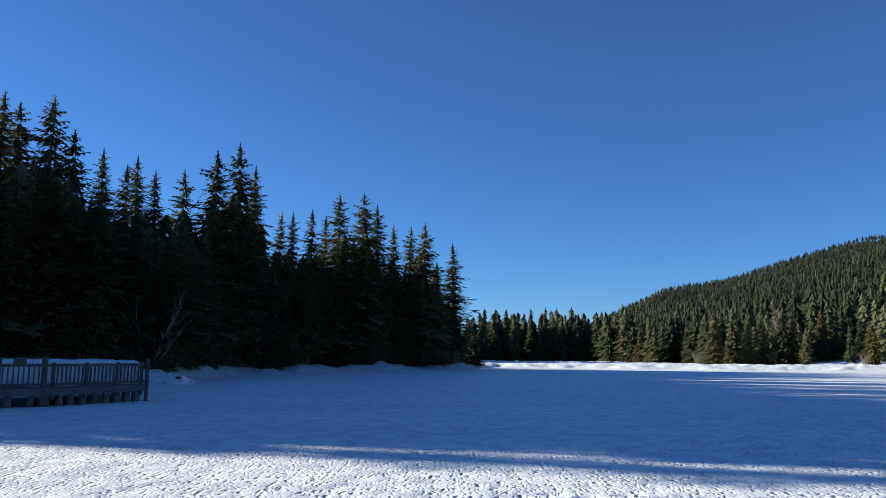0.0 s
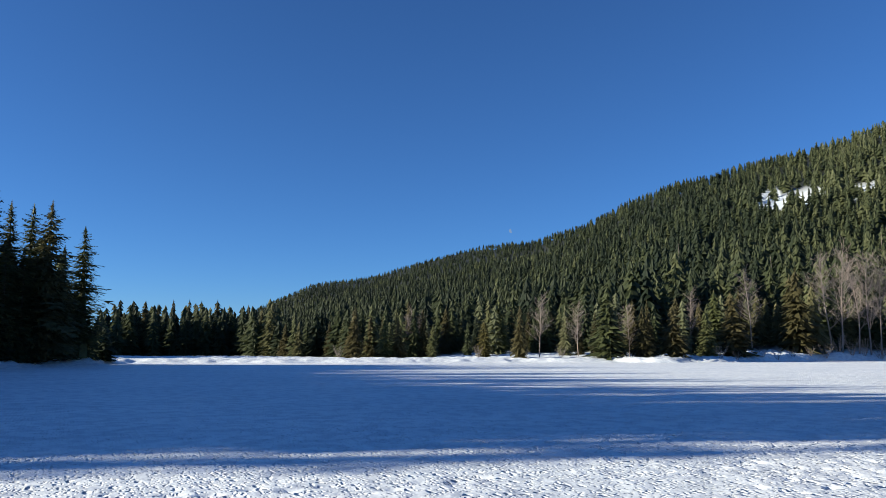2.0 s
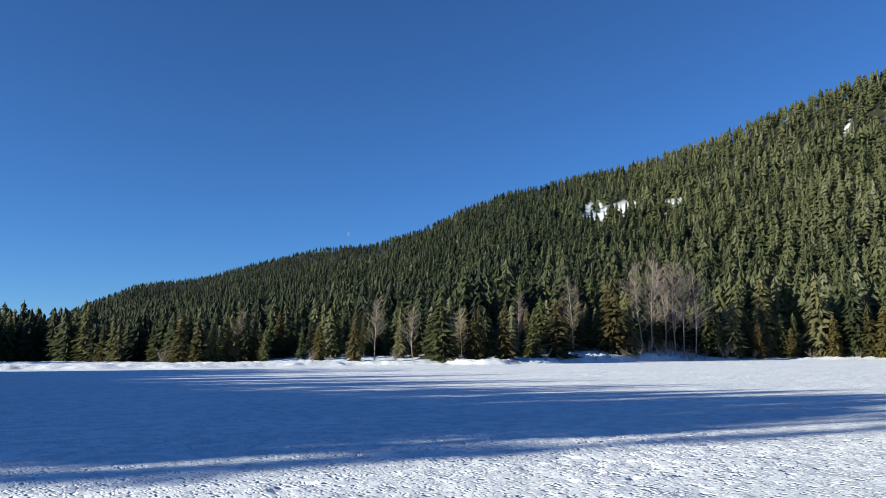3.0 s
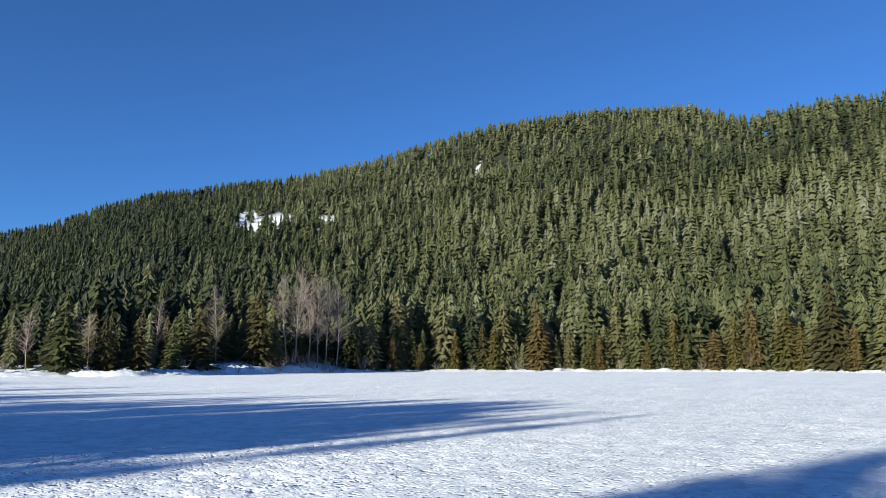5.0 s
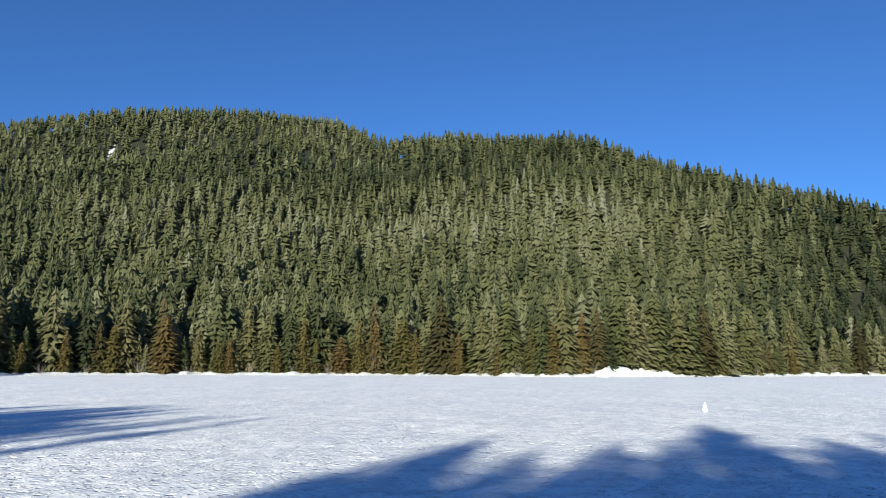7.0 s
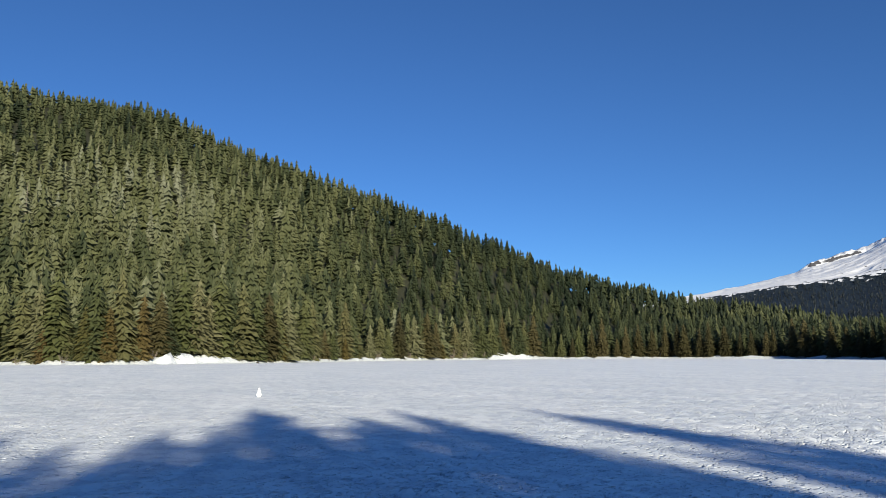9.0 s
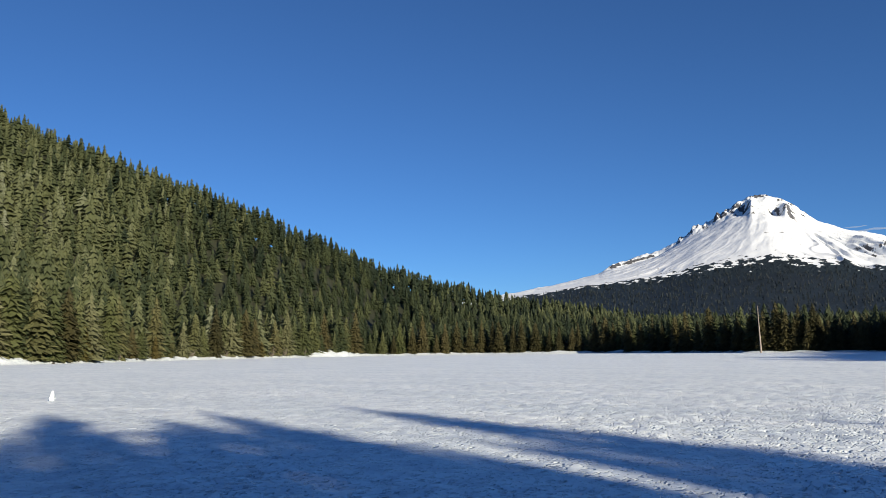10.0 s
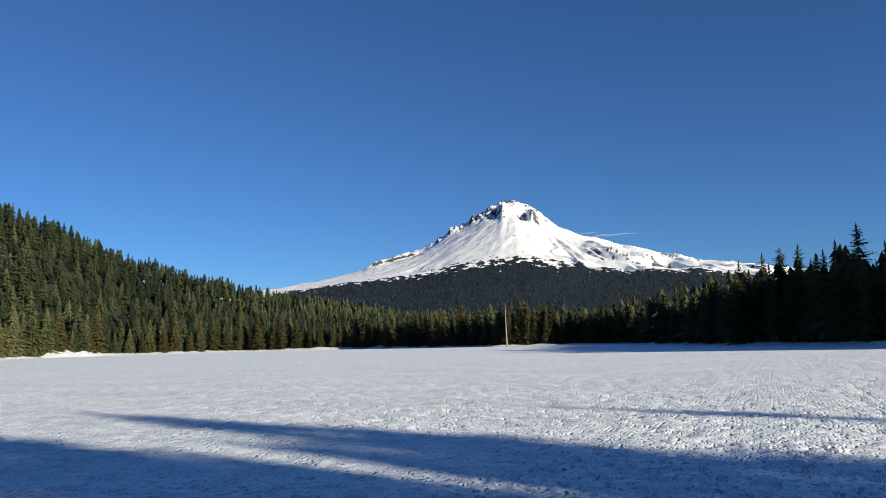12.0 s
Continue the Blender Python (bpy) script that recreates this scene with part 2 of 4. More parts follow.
def ground_z(a, r):
    """Height of the ground at a bearing and distance from the lake's south-east end."""
    x, y = polar(a, r)
    rs = shore(a) + 2.5 * vnoise(x / 9, y / 9, 5) + 1.2 * vnoise(x / 3, y / 3, 6)
    u = r - rs
    bank = np.interp(a, BANK[:, 0], BANK[:, 1])
    rough = np.interp(bank, [1.6, 3.0], [1.0, 0.3]) - 0.62 * smooth(3, 6, a) * (1 - smooth(40, 46, a))
    z = bank * smooth(0, np.interp(a, [56, 62], [5.5, 3.8]), u) * (1 + rough * (0.35 * vnoise(x / 2.5, y / 2.5, 7) + 0.25 * vnoise(x / 7, y / 7, 8)) + smooth(2, 8, a) * (1 - smooth(50, 58, a)) * 0.28 * vnoise(x / 1.1, y / 0.8, 9) + smooth(56, 62, a) * (1 - smooth(160, 170, a)) * 0.5 * vnoise(x / 2.0, y / 2.0, 10))
    far = np.interp(a, REACH[:, 0], REACH[:, 1])
    top = np.maximum(far * np.tan(np.radians(np.interp(a, CREST[:, 0], CREST[:, 1]))) + 2.3 - 10.4, 0.6)
    begin = np.interp(a, [-90, 2, 12, 20, 30], [14, 150, 150, 60, 14])
    s = np.clip((u - begin) / (far - rs - begin), 0, None)
    rise = np.where(s < 1, 0.35 * s + 0.65 * s ** 1.5, 1.0)
    hill = top * rise * (1 + 0.10 * fbm(x / 160, y / 160, 3, 11) * smooth(0.05, 0.4, s) * (1 - smooth(0.75, 1.0, s)))
    hill = np.where(s > 1, np.maximum(top - 0.35 * (r - far), 0.6), hill)
    return np.where(u > 0, z + hill, 0.0)


CLEARINGS = ((50.6, 10.3, 1.1, 0.9), (52.8, 10.6, 1.2, 0.6), (56.2, 10.9, 1.3, 0.35), (69.7, 15.8, 0.26, 0.27), (64.9, 14.5, 0.28, 0.27), (68.3, 14.4, 0.3, 0.28), (83.6, 17.0, 0.34, 0.26), (76.4, 16.7, 0.26, 0.27), (78.1, 16.7, 0.26, 0.26))


def cleared(a, r, z, grow=1.0):
    """The rocky, treeless spots on the hill, by bearing and rise."""
    e = np.degrees(np.arctan2(z - 2.3, r))
    bare = np.zeros(np.shape(a), bool)
    for ca, ce, wa, we in CLEARINGS:
        bare |= ((a - ca) / (wa * grow)) ** 2 + ((e - ce) / (we * grow)) ** 2 < 1
    return bare


TRAILS = (((171.7, 52), (175.3, 28), (178.5, 17)), ((164, 58), (176, 34), (188, 21)), ((146, 58), (158, 40), (176, 24)), ((140, 44), (152, 50), (167, 60)), ((96, 38), (112, 44), (132, 58)), ((30, 14), (18, 13.2), (4, 13.6)))


def footprints(x, y):
    """Lines of single steps across the ice."""
    deep = np.zeros_like(x)
    for k, trail in enumerate(TRAILS):
        for (a0, r0), (a1, r1) in zip(trail[:-1], trail[1:]):
            p, q = np.array(polar(a0, r0)), np.array(polar(a1, r1))
            length = np.hypot(*(q - p))
            ux, uy = (q - p) / length
            s, d = (x - p[0]) * ux + (y - p[1]) * uy, (y - p[1]) * ux - (x - p[0]) * uy
            d = d - 0.5 * np.sin(s / 2.3 + k)
            n = np.floor(s / 0.62)
            e = ((s / 0.62 - n - 0.5) / 0.32) ** 2 + ((d - 0.14 * (2 * (n % 2) - 1)) / 0.13) ** 2
            deep = np.maximum(deep, np.clip(1.4 - e, 0, 1) * (s > 0) * (s < length))
    return deep


def snow_relief(x, y, a, r):
    """Trampled, crusted snow on the ice."""
    trod = 0.22 + 0.78 * smooth(0.0, 0.3, fbm(x / 14, y / 14, 3, 40) + 0.34 * smooth(95, 130, a) - 0.12 * (1 - smooth(60, 110, a)))
    clods = 0.035 * smooth(0.1, 0.7, pits(x, y, 0.42, 60, 0.45)) * (0.4 + 0.6 * trod) * (0.6 + 0.4 * smooth(60, 110, a))
    heaps = 0.03 * smooth(0.1, 0.7, pits(x, y, 0.95, 65, 0.5)) * smooth(14, 24, r) * (0.35 + 0.65 * smooth(60, 120, a))
    lumps = clods + heaps + (0.028 + 0.014 * smooth(60, 110, a)) * np.abs(fbm(x / 0.3, y / 0.3, 3, 20)) + 0.03 * fbm(x / 5, y / 5, 2, 25) + 0.010 * fbm(x / 0.9, y / 0.9, 2, 27)
    steps = (1 + 0.35 * smooth(90, 125, a)) * trod * (0.05 * smooth(0.1, 0.6, pits(x, y, 0.27, 30, 0.5)) + 0.045 * smooth(0.1, 0.6, pits(x, y, 0.43, 36, 0.42)))
    return (lumps - steps - 0.05 * footprints(x, y)) * (1 - smooth(50, 62, r))


def ground():
    """One sheet: fine in the open lake before the camera, coarser outwards to the horizon."""
    a1 = np.linspace(-34, 190, 640)
    r1 = np.concatenate([np.exp(np.linspace(np.log(10.3), np.log(25.0), 110))[:-1], np.exp(np.linspace(np.log(25.0), np.log(62.0), 84))])
    A, Rr = np.meshgrid(a1, r1)
    X, Y = polar(A, Rr)
    Z = ground_z(A, Rr) + snow_relief(X, Y, A, Rr)
    va = np.stack([X, Y, Z], -1).reshape(-1, 3)
    i = np.arange(len(r1) - 1)[:, None] * len(a1) + np.arange(len(a1) - 1)[None]
    fa = np.stack([i, i + 1, i + len(a1) + 1, i + len(a1)], -1).reshape(-1, 4)
    a2 = np.concatenate([np.linspace(-90, 2, 140)[:-1], np.linspace(2, 58, 280)[:-1], np.linspace(58, 135, 300)[:-1], np.linspace(135, 270, 180)])
    r2 = np.concatenate([[0.05, 3, 10.3], np.exp(np.linspace(np.log(62.0), np.log(140.0), 24))[:-1], np.exp(np.linspace(np.log(140.0), np.log(172.0), 50))[:-1], np.exp(np.linspace(np.log(172.0), np.log(310.0), 52))[:-1], np.exp(np.linspace(np.log(310.0), np.log(600.0), 70))[:-1], np.exp(np.linspace(np.log(600.0), np.log(4950.0), 30))])
    A, Rr = np.meshgrid(a2, r2)
    X, Y = polar(A, Rr)
    Zb = ground_z(A, Rr)
    vb = np.stack([X, Y, Zb], -1).reshape(-1, 3)
    i = np.arange(len(r2) - 1)[:, None] * len(a2) + np.arange(len(a2) - 1)[None]
    fb = np.stack([i, i + 1, i + len(a2) + 1, i + len(a2)], -1).reshape(-1, 4)
    ra, aa = np.repeat(r2[:-1], len(a2) - 1), np.tile(a2[:-1], len(r2) - 1)
    keep = ~((ra > 10.2) & (ra < 61.9) & (aa >= -34) & (aa < 189.9))
    k = np.arange(0, len(a2) - 2, 2) + len(va)
    hub = np.stack([np.full(len(k), len(va) + len(vb)), k + 2, k + 1, k], -1)
    faces = np.concatenate([fa, fb[keep] + len(va), hub])[:, ::-1]
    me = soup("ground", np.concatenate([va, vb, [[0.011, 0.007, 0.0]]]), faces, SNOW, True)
    # Mask for the shade-dark litter under the woods; clearings stay snowy.
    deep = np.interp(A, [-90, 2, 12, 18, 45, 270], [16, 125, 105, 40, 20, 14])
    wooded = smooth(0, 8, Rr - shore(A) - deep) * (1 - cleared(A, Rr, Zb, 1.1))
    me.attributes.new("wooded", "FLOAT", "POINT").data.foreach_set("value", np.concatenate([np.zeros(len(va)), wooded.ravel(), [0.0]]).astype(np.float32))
    return tagged(new("ground", me), "frozen lake under trampled snow with snowy banks and hills", "ground", kind="structure")


ground()


# ---- conifers ----
def bough(rng, k, length, width, droop, yaw, rise):
    """One flat bough: leaflets on both sides of a drooping spine. Triangles as (n, 3, 3)."""
    s = np.linspace(0.08, 1.0, k + 1)
    px = length * s
    pz = rise * length * s - droop * length * s ** 2
    tris = []
    for j in range(k):
        reach = (1 - s[j]) ** 0.7 + 0.12
        for side in (-1, 1):
            w = width * reach * rng.uniform(0.7, 1.2)
            tris.append([(px[j], 0, pz[j]), (px[j + 1], 0, pz[j + 1]), (px[j] + 0.9 * w + 0.06 * length, side * w, pz[j] - w * rng.uniform(0.0, 0.6))])
    tris.append([(px[-2], -0.16 * width, pz[-2] - 0.1 * width), (px[-2], 0.16 * width, pz[-2] - 0.1 * width), (px[-1] + 0.1 * length, 0, pz[-1] + 0.06 * length)])
    t = np.array(tris)
    c, sn = math.cos(yaw), math.sin(yaw)
    return np.stack([t[..., 0] * c - t[..., 1] * sn, t[..., 0] * sn + t[..., 1] * c, t[..., 2]], -1)


def crown(seed, whorls, per, k, base=0.08, spread=0.13, power=0.75, gaps=0.12, hang=1.0):
    """A crown one unit high."""
    rng = np.random.default_rng(seed)
    out = []
    gap = (0.985 - base) / (whorls - 1)
    for i in range(whorls):
        h0 = base + (0.985 - base) * (i / (whorls - 1)) ** 0.82
        for j in range(int(per + rng.uniform(0, 1))):
            h = min(0.985, h0 + gap * rng.uniform(-0.45, 0.45))
            f = (h - base) / (1 - base)
            if rng.random() < gaps + 0.08 * smooth(0.6, 1.0, f):
                continue
            reach = spread * min(1.0, (1 - f) / 0.58) ** power * (0.7 + 0.3 * smooth(0.0, 0.15, f)) * (0.5 + 0.5 * (1 - smooth(0.9, 1.0, f))) + 0.002
            ln = reach * rng.uniform(0.6, 1.2)
            y0, n = rng.uniform(0, 0.6) + i * 2.4, per
            b = bough(rng, max(2, int(k * (0.5 + 0.5 * (1 - f)))), ln, ln * rng.uniform(0.28, 0.42) + 0.0015, hang * rng.uniform(0.3, 0.6) * (1 - 0.35 * f), y0 + 6.283 * j / n + rng.normal(0, 0.25), 0.10 + 0.55 * f ** 2)
            b[..., 2] += h
            out.append(b)
    tip = np.array([[(0.002, 0, 0.955), (-0.001, 0.002, 0.955), (0, 0, 0.988)], [(-0.001, 0.002, 0.955), (-0.001, -0.002, 0.955), (0, 0, 0.988)], [(-0.001, -0.002, 0.955), (0.002, 0, 0.955), (0, 0, 0.988)]])
    return np.concatenate(out + [tip])


def fir(seed, boughs, wide, low=0.0, power=0.8, slim=0.36, hang=(0.1, 0.65), core=0.34, fine=1.0):
    """A dense tree of narrow, pointed boughs over a slim inner cone, one unit high."""
    rng = np.random.default_rng(seed)
    tris = []
    phase, lobes = rng.uniform(0, 6.28), rng.integers(2, 5)

    def girth(f):
        return wide * (1 - f) ** power * (0.72 + 0.28 * smooth(0.0, 0.22, f))

    for j in range(5):
        a, b = 6.2832 * j / 5, 6.2832 * (j + 1) / 5
        w = core * wide
        tris.append([(w * math.cos(a), w * math.sin(a), 0.0), (w * math.cos(b), w * math.sin(b), 0.0), (0, 0, 0.8)])
    unit = fine * math.sqrt(8.0 * wide / boughs)
    for i in range(boughs):
        f = 1 - (1 - low) * (1 - (i + rng.uniform(0, 1)) / boughs) ** 0.6
        t = 2.39996 * i + rng.normal(0, 0.5)
        R = girth(f) * (1 + 0.13 * math.sin(lobes * t + phase + 6 * f))
        r = R * rng.uniform(0.62, 1.2) + 0.014 * wide
        size = unit * (0.30 + 0.70 * R / wide) * rng.uniform(0.75, 1.3)
        inner = max(0.0, r - 1.5 * size)
        z = min(0.97, f)
        fall = rng.uniform(*hang) * (r - inner) * (1 - 1.3 * smooth(0.75, 1.0, f))
        w, roll, side = slim * size * rng.uniform(0.7, 1.4), rng.uniform(-0.6, 0.6), rng.normal(0, 0.25) * size
        c, sn = math.cos(t), math.sin(t)
        p, q, h0, h1 = (inner, r, z + 0.4 * fall, z - 0.6 * fall) if rng.random() < 0.4 else (r, inner, z - 0.6 * fall, z + 0.4 * fall)
        u, v = w * math.cos(roll), w * math.sin(roll)
        tris.append([(p * c - u * sn, p * sn + u * c, h0 + v), (p * c + u * sn, p * sn - u * c, h0 - v), (q * c - side * sn, q * sn + side * c, h1)])
    tris += [[(0.010, 0, 0.93), (-0.007, 0.009, 0.93), (0, 0, 1.0)], [(-0.007, -0.009, 0.93), (0.010, 0, 0.93), (0, 0, 1.0)]]
    return np.array(tris)


def skirts(seed, tiers, n, wide, power=0.9, low=0.0, lap=1.75):
    """A full tree of overlapping ragged tiers of boughs, one unit high."""
    rng = np.random.default_rng(seed)
    tris = []
    lean = rng.normal(0, 0.05 * wide, (tiers, 2))
    for i in range(tiers):
        f = low + (0.94 - low) * (i + rng.uniform(-0.3, 0.3) * (i > 0)) / tiers
        rad = wide * (1 - f) ** power * (0.78 + 0.22 * smooth(0.0, 0.2, f)) * rng.uniform(0.86, 1.14) + 0.006
        top = min(1.0, f + lap * (0.94 - low) / tiers * (1 - 0.25 * f))
        m = max(3, int(round(n * (0.45 + 0.55 * (1 - f)))))
        turn = rng.uniform(0, 6.283)
        hem = []
        for j in range(2 * m):
            t = turn + 3.14159 * (j + rng.uniform(-0.35, 0.35)) / m
            out = j % 2 == 0
            r = rad * (rng.uniform(0.78, 1.34) if out else rng.uniform(0.48, 0.82))
            drop = (rng.uniform(-0.75, 0.4) if out else rng.uniform(0.1, 0.75)) * (top - f) * 0.6
            hem.append((lean[i][0] * (1 - f) + r * math.cos(t), lean[i][1] * (1 - f) + r * math.sin(t), max(0.0, f + drop)))
        peak = (lean[i][0] * (1 - f), lean[i][1] * (1 - f), top)
        for j in range(2 * m):
            tris.append([hem[j], hem[(j + 1) % (2 * m)], peak])
    return np.array(tris)


def tri_mesh(name, tris, material):
    return soup(name, tris.reshape(-1, 3), np.arange(len(tris) * 3).reshape(-1, 3), material)


def tube(points, radii, n=6):
    """A tapered tube through points, as vertices and quads."""
    v, f = [], []
    for (x, y, z), r in zip(points, radii):
        for j in range(n):
            t = 6.2832 * j / n
            v.append((x + r * math.cos(t), y + r * math.sin(t), z))
    for i in range(len(points) - 1):
        for j in range(n):
            a, b = i * n + j, i * n + (j + 1) % n
            f.append((a, b, b + n, a + n))
    return np.array(v), np.array(f)


def trunk_mesh(seed, thick=0.011):
    rng = np.random.default_rng(seed)
    zs = np.linspace(-0.02, 0.97, 9)
    w = np.cumsum(rng.normal(0, 0.0012, (9, 2)), 0)
    return soup("trunk", *tube([(w[i, 0], w[i, 1], z) for i, z in enumerate(zs)], [thick * (1.25 if i == 0 else 1) * (1 - 0.93 * z) for i, z in enumerate(np.clip(zs, 0, 1))], 7), BARK, True)


NEAR_CROWNS = [np.concatenate([skirts(110 + i, w, 16, 0.6 * s, 1.2 * pw, b, 1.3), fir(120 + i, 1900, s, b, pw, 0.3, (0.15, 0.9), 0.3, 0.78), crown(100 + i, w, p, 7, b, 1.05 * s, pw, 0.2, 0.9)]) for i, (w, p, b, s, pw) in enumerate(
    [(30, 5, 0.03, 0.19, 0.8), (34, 5, 0.06, 0.14, 0.78), (28, 5, 0.02, 0.21, 0.82), (34, 5, 0.10, 0.13, 0.8), (30, 5, 0.12, 0.16, 0.84), (32, 5, 0.04, 0.17, 0.76)])]
NEAR = [(tri_mesh("crown", c, NEEDLES), trunk_mesh(i)) for i, c in enumerate(NEAR_CROWNS)]
DENSE = [(tri_mesh("crown", crown(160 + i, 46, 15, 3, 0.05, s, 0.85, 0.03), NEEDLES), trunk_mesh(30 + i)) for i, s in enumerate((0.19, 0.16, 0.175))]
OPEN = [(tri_mesh("crown", crown(140 + i, w, p, 7, 0.10, s, 0.9, 0.12), NEEDLES), trunk_mesh(20 + i)) for i, (w, p, s) in enumerate([(17, 9, 0.15), (16, 8, 0.16)])]
MID_CROWNS = [np.concatenate([skirts(200 + i, t, 13, 0.97 * w, pw, 0.01), fir(220 + i, 260, 1.04 * w, 0.01, pw, 0.4, (0.3, 1.0), 0.2, 0.8)]) for i, (t, w, pw) in enumerate([(16, 0.215, 0.85), (18, 0.185, 0.78), (15, 0.24, 0.92), (18, 0.175, 0.85), (17, 0.20, 0.72)])]
MID = [(tri_mesh("crown", c, NEEDLES), trunk_mesh(40 + i)) for i, c in enumerate(MID_CROWNS)]
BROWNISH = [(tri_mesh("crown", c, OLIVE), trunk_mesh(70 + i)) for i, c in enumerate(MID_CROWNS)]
BROAD = [(tri_mesh("crown", np.concatenate([skirts(250 + i, 15, 14, 0.97 * w, 0.72, 0.01), fir(260 + i, 280, 1.04 * w, 0.01, 0.72, 0.4, (0.3, 1.0), 0.2, 0.8)]), NEEDLES), trunk_mesh(50 + i)) for i, w in enumerate((0.20, 0.22))]
RUST = [(tri_mesh("crown", np.concatenate([skirts(230 + i, 15, 12, 0.97 * w, 0.62, 0.01), fir(240 + i, 260, 1.04 * w, 0.01, 0.62, 0.4, (0.3, 1.0), 0.2, 0.8)]), RUSTY), trunk_mesh(60 + i)) for i, w in enumerate((0.22, 0.19, 0.17))]
WOOD_NEAR, WOOD_MID, WOOD_BACK = [], [], []


def place(store, a, r, height, width, tint):
    """One tree more for the joined woods; hidden ones may not shade the dam."""
    x, y = polar(a, r)
    if store is WOOD_BACK and 138 < y < 205 and -100 < x < 20 and x + 3.2 * height > 4:
        return
    store.append((x, y, float(ground_z(np.array([a]), np.array([r]))[0]) - 0.2, height, width, tint))


def conifer(form, a, r, height, label, group, width=1.0, sink=0.2):
    x, y = polar(a, r)
    z = float(ground_z(np.array([a]), np.array([r]))[0]) - sink
    ob = empty("conifer", Matrix.LocRotScale((x, y, z), Euler((random.gauss(0, 0.012), random.gauss(0, 0.012), random.uniform(0, 6.28))), (height * width, height * width, height)), label, "tree", group)
    for name, me in zip(("crown", "trunk"), form):
        new(name, me).parent = ob
    return ob


DARK = "tall dark green conifer standing in shade on the snowy bank"
# skyline of the near wood: bearing, angle of the top, distance behind the shore
SKYLINE = [(-31.3, 16.7, 30), (-30.2, 16.3, 36), (-28.5, 16.9, 26), (-26.9, 14.9, 22), (-24.8, 13.8, 32), (-23.8, 13.0, 38), (-22.7, 13.6, 28), (-21.4, 12.7, 26), (-19.4, 12.9, 24), (-17.4, 14.4, 16),
           (-15.4, 15.2, 8), (-14.6, 13.6, 12), (-12.7, 10.5, 16), (-11.8, 10.3, 14), (-10.3, 10.6, 12), (-9.4, 10.1, 18), (-8.0, 11.9, 10), (-6.3, 12.0, 9), (-5.1, 11.1, 11), (-3.7, 9.6, 9), (-2.8, 9.5, 12), (-1.7, 9.8, 7)]
for i, (a, e, back) in enumerate(SKYLINE):
    r, e = float(shore(a)) + back, e + 0.42
    z0 = float(ground_z(np.array([a]), np.array([r]))[0]) - 0.2
    conifer(NEAR[(1, 5, 0, 2, 3, 4, 1, 3, 0, 0, 2, 1, 3, 1, 4, 3, 0, 5, 1, 3, 1, 2)[i]], a, r, r * math.tan(radians(e)) + 2.3 - z0, DARK, "conifers of the near wood", random.uniform(0.95, 1.15))
a, e = 0.7, 8.7
conifer(NEAR[4], a, float(shore(a)) + 5, (float(shore(a)) + 5) * math.tan(radians(e)) + 1.0, "ragged conifer with sparse drooping boughs at the wood's edge", "conifers of the near wood", 1.2)
rng = np.random.default_rng(7)
# filling trees of the near wood
for a in np.arange(-31.5, -0.6, 0.6):
    for row in range(2):
        aa = a + rng.uniform(-0.3, 0.3)
        back = rng.uniform(5, 9) + row * rng.uniform(6, 14)
        r = float(shore(aa)) + back
        e = np.interp(aa, [s[0] for s in SKYLINE], [s[1] for s in SKYLINE]) * rng.uniform(0.55, 0.85)
        h = max(6.0, r * math.tan(radians(e)) + 1)
        if row == 0:
            conifer((NEAR + OPEN[:1])[rng.integers(0, 7)], aa, r, h, DARK, "conifers of the near wood", rng.uniform(1.0, 1.35))
        else:
            place(WOOD_NEAR, aa, r, h, rng.uniform(1.0, 1.35), rng.uniform(0, 0.6))
for a in np.arange(-32, 2.6, 0.45):
    # young growth along the bank, and hidden rows behind added to block sun
    aa = a + rng.uniform(-0.2, 0.2)
    place(WOOD_NEAR, aa, float(shore(aa)) + rng.uniform(4.5, 8), rng.uniform(3, 7), rng.uniform(1.2, 1.7), rng.uniform(0, 0.5))
    for row in range(6):
        aa = a + rng.uniform(-0.25, 0.25)
        r = float(shore(aa)) + 26 + 9 * row + rng.uniform(-4, 4)
        e = np.interp(aa, [s[0] for s in SKYLINE], [s[1] for s in SKYLINE]) * rng.uniform(0.5, 0.8)
        if aa < 0.2 or e * r < 600:
            place(WOOD_BACK, aa, r, max(5.0, r * math.tan(radians(e))), rng.uniform(0.9, 1.2), rng.uniform(0, 0.4))
for _ in range(560):
    # the same wood carried on south, mostly unseen, to shade trees past the dam
    aa, r = rng.uniform(-28, 3), rng.uniform(190, 430)
    if aa < 0.5 or r > 330:
        place(WOOD_BACK if aa < -0.5 else WOOD_MID, aa, r, rng.uniform(18, 25) if aa < 0 else rng.uniform(14, 20), rng.uniform(0.9, 1.2), rng.uniform(0, 0.4))
